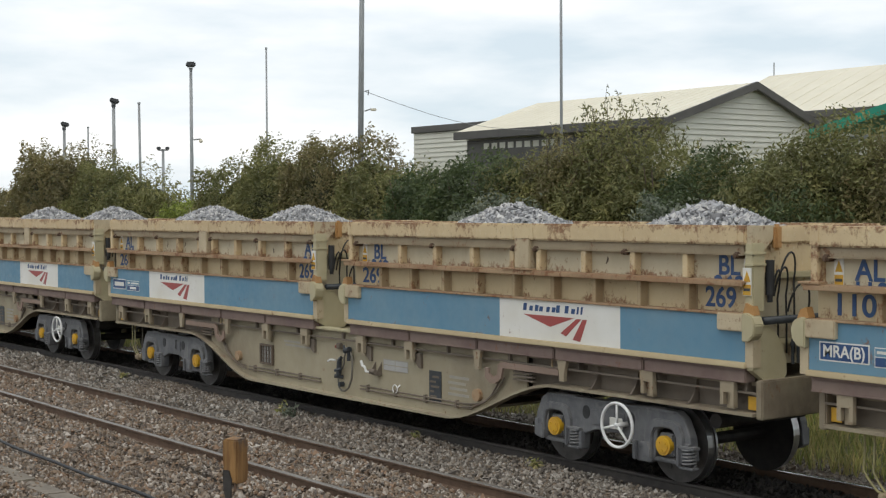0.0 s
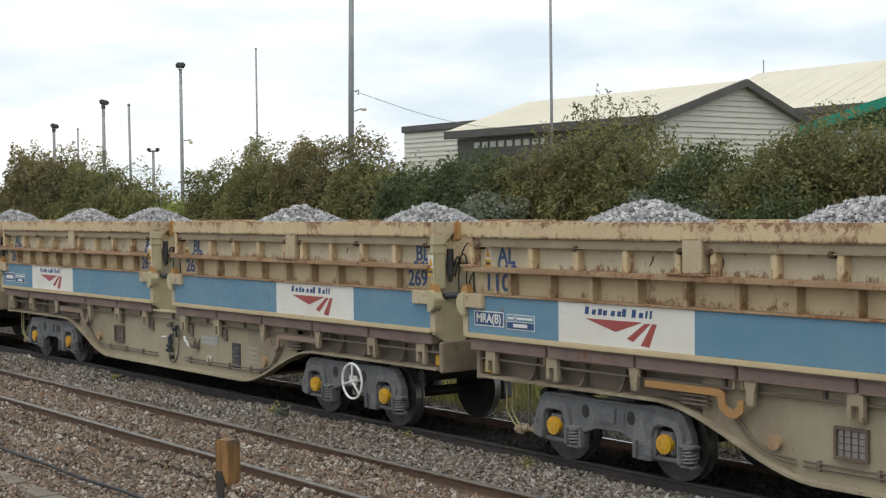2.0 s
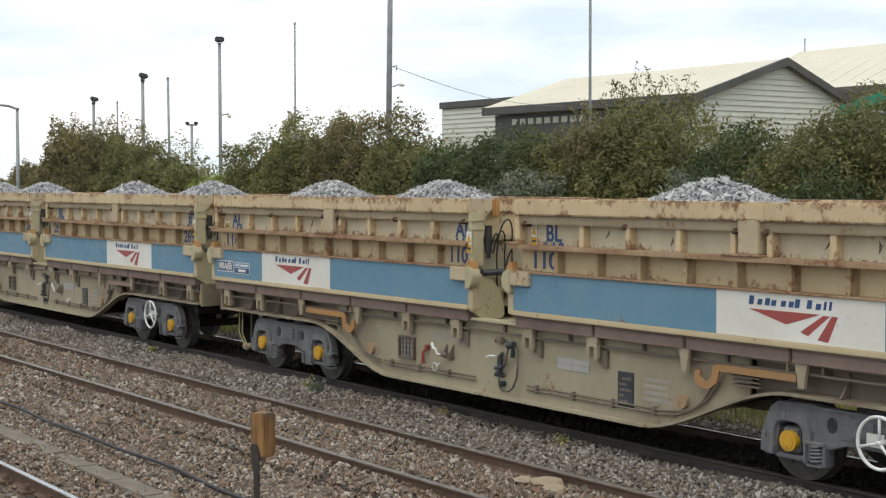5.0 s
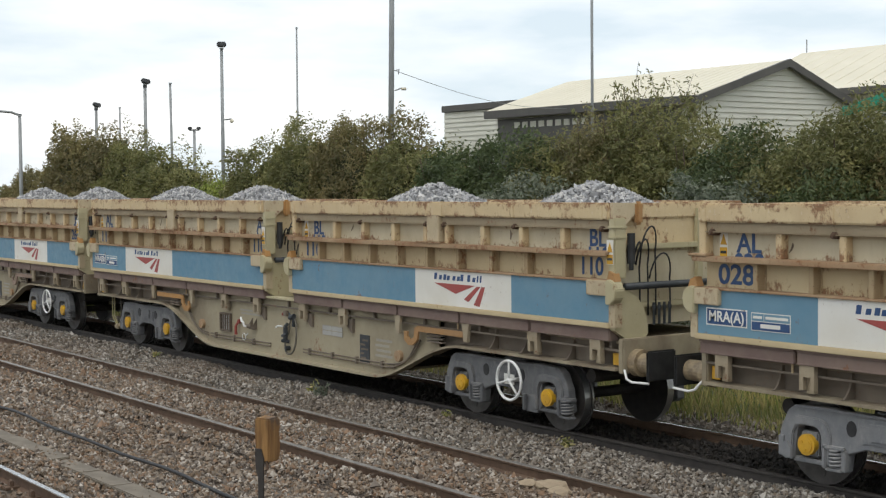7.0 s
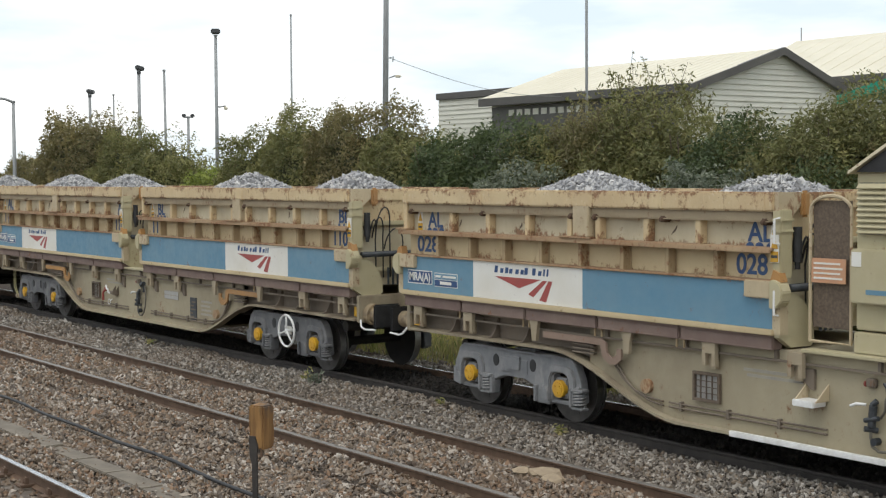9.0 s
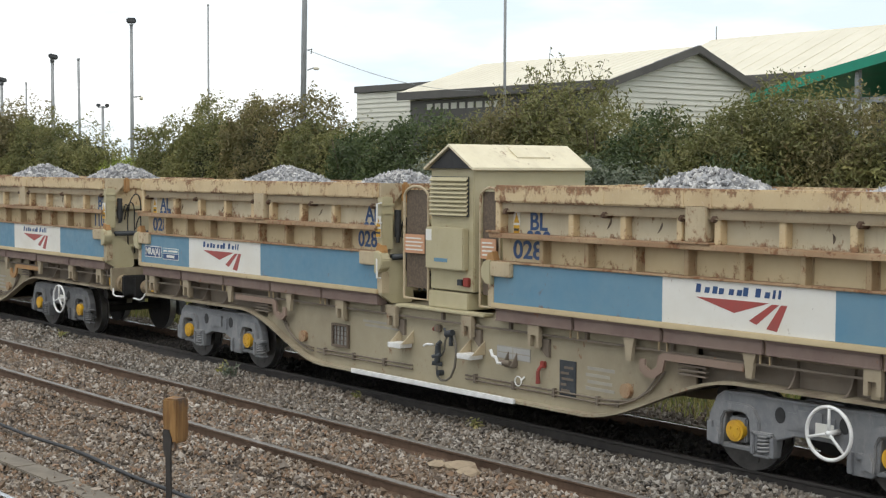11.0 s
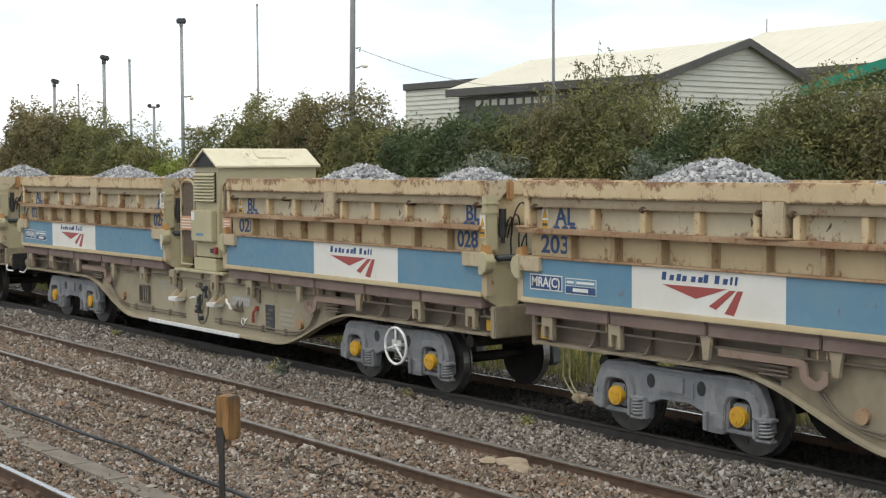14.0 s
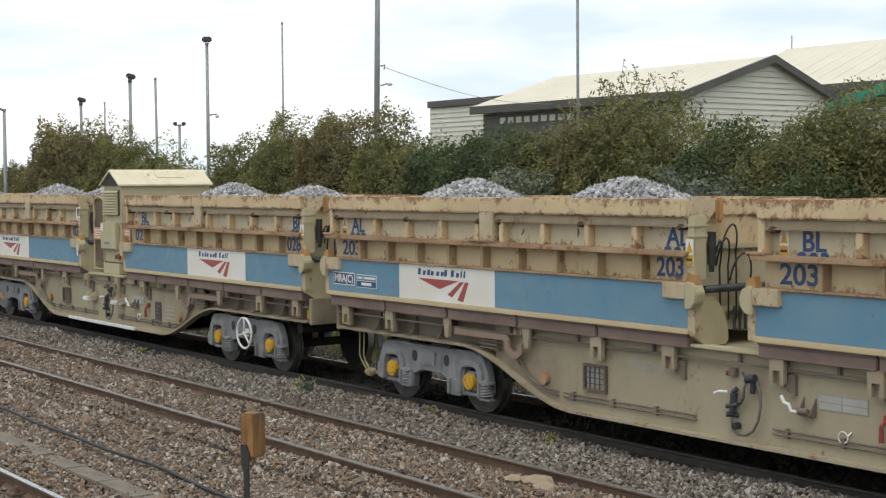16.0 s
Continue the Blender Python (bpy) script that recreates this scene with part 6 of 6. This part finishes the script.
def bush(x, y, rx, ry, h, mat, label, leaves=9000, leaf=0.085, sprigs=14, sprig_len=0.6):
    t = base("bush", label, "bush", "lineside bushes", at=pose(x, y, 0.1))
    # stems
    bm = bmesh.new()
    limbs = []
    for i in range(9):
        a = i * 0.7 + random.uniform(-0.3, 0.3)
        foot = Vector((0.25 * rx * math.cos(a), 0.25 * ry * math.sin(a), -0.1))
        tip = Vector((0.75 * rx * math.cos(a) * random.uniform(0.4, 1), 0.75 * ry * math.sin(a) * random.uniform(0.4, 1), h * random.uniform(0.6, 0.88)))
        mid = foot.lerp(tip, 0.5) + Vector((random.uniform(-0.2, 0.2), random.uniform(-0.2, 0.2), 0.2))
        rod(bm, foot, mid, 0.05, 6, 0.03)
        rod(bm, mid, tip, 0.03, 5, 0.01)
    part("stem_growth", bm, BARK, t, "thin branching stems")
    # crown: an uneven dome, leaves in its outer layer
    seed = Vector((x * 3.1, y * 1.7, h))
    def dome(d):
        """Points on the crown along unit directions: broad below, uneven all over."""
        up = np.clip(d[:, 2], 0, 1)
        flat = np.sqrt(np.clip(1 - up ** 2, 0, 1))
        spread_out = flat ** 0.55 / np.maximum(flat, 1e-6)
        rough = np.array([1 + 0.13 * noise.noise(Vector(q) * 2.3 + seed) + 0.12 * noise.noise(Vector(q) * 5.5 + seed) + 0.09 * noise.noise(Vector(q) * 12 + seed) for q in d])
        return d * np.stack([rx * spread_out, ry * spread_out, np.full(len(d), h * 0.90)], 1) * rough[:, None]
    d = np.random.normal(size=(leaves, 3))
    d[:, 2] = np.abs(d[:, 2])
    d[:, 1] = np.where(np.random.uniform(0, 1, leaves) < 0.72, -np.abs(d[:, 1]), d[:, 1])
    d /= np.linalg.norm(d, axis=1, keepdims=True)
    depth = 1.02 - np.abs(np.random.normal(size=(leaves, 1))) * 0.055
    c = dome(d) * depth + np.random.normal(scale=0.05, size=(leaves, 3))
    c[:, 2] = np.abs(c[:, 2])
    nrm = d + 0.7 * np.random.normal(size=d.shape)
    nrm /= np.linalg.norm(nrm, axis=1, keepdims=True)
    v = [leaf_quads(c, nrm, leaf)]
    # leaves along shoots that stand out of the crown
    shoots = bmesh.new()
    for i in range(sprigs):
        e = np.array([[random.gauss(0, 0.55 if sprig_len < 0.8 else 0.32), random.gauss(-0.1, 0.4), 1.0]])
        e /= np.linalg.norm(e)
        p = Vector(dome(e)[0]) * 0.97
        a = random.uniform(0, 6.28)
        q = p + Vector((0.4 * math.cos(a), 0.4 * math.sin(a), random.uniform(0.4, 1.0))) * sprig_len
        rod(shoots, p, q, 0.008, 3, 0.004)
        k = 16 if sprig_len < 0.8 else 36
        f = np.random.uniform(0.05, 1.0, (k, 1))
        cc = np.array(p)[None] * (1 - f) + np.array(q)[None] * f + np.random.normal(scale=0.05, size=(k, 3))
        nn = np.random.normal(size=(k, 3))
        nn /= np.linalg.norm(nn, axis=1, keepdims=True)
        v.append(leaf_quads(cc, nn, leaf * 0.9, 2.4))
    tagged(part("twig_growth", shoots, BARK, t, "thin upright shoots"), kind="stuff")
    tagged(part("crown", leaf_mesh("crown", np.concatenate(v), mat), None, t), kind="stuff")
    # solid core, added to stop see-through; its dark colour stands for inner shade
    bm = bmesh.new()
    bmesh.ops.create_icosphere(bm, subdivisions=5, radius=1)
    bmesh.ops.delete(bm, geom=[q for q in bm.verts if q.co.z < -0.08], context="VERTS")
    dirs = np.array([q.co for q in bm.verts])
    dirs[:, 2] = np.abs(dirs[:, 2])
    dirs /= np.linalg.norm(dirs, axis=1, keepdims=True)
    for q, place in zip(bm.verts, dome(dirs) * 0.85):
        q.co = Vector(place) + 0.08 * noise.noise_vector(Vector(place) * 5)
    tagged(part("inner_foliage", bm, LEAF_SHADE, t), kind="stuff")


def hedge():
    old, dark, brown = "overgrown olive-green bush beside the line", "dense dark green bramble thicket", "bush with browning autumn leaves"
    rows = [
        (72.5, 21.5, 6.0, 3.6, LEAF_OLIVE, old, 15639, 0.073, 8), (70.0, 21, 5.2, 4.35, LEAF_BROWN, brown, 27369, 0.073, 12), (68.2, 20.5, 4.6, 5.95, LEAF_BROWN, brown, 29324, 0.073, 20),
        (66.4, 20.5, 3.6, 5.25, LEAF_OLIVE, old, 23460, 0.066, 14), (65.2, 20.5, 2.8, 4.5, LEAF_OLIVE, "pale green bush catching the light", 17595, 0.066, 11), (64.0, 22, 2.6, 3.9, LEAF_OLIVE, old, 13684, 0.066, 16),
        (63.1, 21, 1.7, 3.9, LEAF_LIME, "small bright green shrub", 9775, 0.059, 9), (61.4, 20.5, 2.7, 4.75, LEAF_OLIVE, old, 23460, 0.059, 17), (59.4, 20.5, 3.0, 5.4, LEAF_OLIVE, old, 29324, 0.056, 20),
        (57.4, 20.5, 3.0, 5.5, LEAF_BROWN, brown, 29324, 0.053, 36), (55.3, 20.3, 2.4, 4.75, LEAF_OLIVE, old, 23460, 0.053, 20), (53.6, 19.8, 2.2, 4.45, LEAF_DARK, dark, 21505, 0.056, 11),
        (51.6, 19.6, 2.2, 4.45, LEAF_DARK, dark, 23460, 0.056, 9), (49.8, 20, 2.2, 4.65, LEAF_OLIVE, old, 23460, 0.050, 12), (48.0, 20.3, 2.0, 4.85, LEAF_BROWN, brown, 23460, 0.046, 16),
        (46.4, 20.3, 1.9, 5.20, LEAF_OLIVE, "tall buddleia bush with arching shoots", 23460, 0.050, 64), (44.6, 20.3, 1.8, 4.70, LEAF_OLIVE, old, 21505, 0.050, 20), (42.7, 20, 1.9, 4.42, LEAF_DARK, dark, 21505, 0.053, 14),
        (40.9, 20, 1.8, 4.42, LEAF_OLIVE, old, 21505, 0.050, 20), (38.8, 20, 1.8, 4.75, LEAF_OLIVE, old, 23460, 0.046, 20), (36.8, 20, 1.9, 4.85, LEAF_OLIVE, old, 23460, 0.046, 17),
        (34.6, 20, 2.0, 4.55, LEAF_BROWN, brown, 23460, 0.046, 16), (32.0, 20, 2.2, 4.5, LEAF_OLIVE, old, 21505, 0.050, 12), (29.0, 20, 2.4, 4.6, LEAF_OLIVE, old, 15639, 0.053, 9),
        (43.4, 18.9, 1.5, 3.7, LEAF_BLUE, "silvery grey-green shrub before the hedge", 13684, 0.056, 4), (51.0, 18.8, 1.6, 3.7, LEAF_BLUE, "silvery grey-green shrub before the hedge", 11730, 0.056, 3), (39.6, 18.9, 1.5, 3.6, LEAF_DARK, dark, 13684, 0.053, 3),
    ]
    for az, y, rx, h, mat, label, n, leaf, sprigs in rows:
        bush(-y * math.tan(radians(az)), y, rx, 1.7, h - 0.1, mat, label, n, leaf, sprigs, 1.0 if "buddleia" in label else 0.28)


def grass_and_weeds():
    k = 26000
    p = np.stack([np.random.uniform(-40, -2, k), 14.7 + np.random.uniform(0, 1, k) ** 1.1 * 3.8, np.zeros(k)], 1)
    p[:, 2] = -0.14 + np.clip((p[:, 1] - 15) * 0.08, 0, 0.5)
    a = np.random.uniform(0, 2 * np.pi, k)
    patch = 0.5 + 0.5 * np.sin(p[:, 0] * 1.3) * np.sin(p[:, 1] * 2.0 + p[:, 0] * 0.4)
    hgt = np.random.uniform(0.10, 0.32, k) * (0.5 + patch)
    w = np.stack([np.cos(a), np.sin(a), np.zeros(k)], 1) * 0.012
    bend = np.stack([np.cos(a + 1.6), np.sin(a + 1.6), np.zeros(k)], 1) * (hgt * 0.35)[:, None]
    up = np.stack([np.zeros(k), np.zeros(k), hgt], 1)
    v = np.stack([p - w, p + w, p + up + bend, p + up * 0.6 + bend * 0.4 - w], 1).reshape(-1, 3)
    tagged(part("grass", leaf_mesh("grass", v, GRASS), None), "rough yellow-green grass beyond the train", "grass", kind="stuff")
    for x, y, r, k in ((-20.1, 11.72, 0.13, 70), (-20.5, 11.8, 0.1, 40), (-14.2, 11.9, 0.08, 30), (-17.0, 12.0, 0.07, 24), (-27.0, 11.9, 0.08, 30)):
        c = np.random.normal(scale=r * 0.5, size=(k, 3)) + (0, 0, r * 0.5)
        c[:, 2] = np.abs(c[:, 2])
        n = np.random.normal(size=(k, 3))
        n /= np.linalg.norm(n, axis=1, keepdims=True)
        t = base("weed", "small grey-green weed growing in ballast", "weed", "weeds", at=pose(x, y, -0.11))
        part("leaves", leaf_mesh("leaves", leaf_quads(c, n, 0.05), LEAF_BLUE if k > 50 else GRASS), None, t)
        bm = bmesh.new()
        rod(bm, (0, 0, -0.03), (0.01, 0, r), 0.005, 5)
        part("stem", bm, BARK, t)


masts()
buildings()
hedge()
grass_and_weeds()
scatter_ballast()



def motions():
    for w, x in MOVING + LOADS:
        walk(w, [(t, pose(x - s, TRAIN_Y, 0)) for t, s in RUN])
    # wheels roll without slipping: one turn every 2.89 m
    times = [i * 0.2 for i in range(81)]
    gone = np.interp(times, [t for t, _ in RUN], [s for _, s in RUN])
    for w, _ in MOVING:
        for o in w.children_recursive:
            if o.name.split(".")[0] == "wheelset":
                x, z = o.location.x, o.location.z
                walk(o, [(t, pose(x, 0, z) @ Matrix.Rotation(-s / 0.46, 4, "Y")) for t, s in zip(times, gone)])


motions()
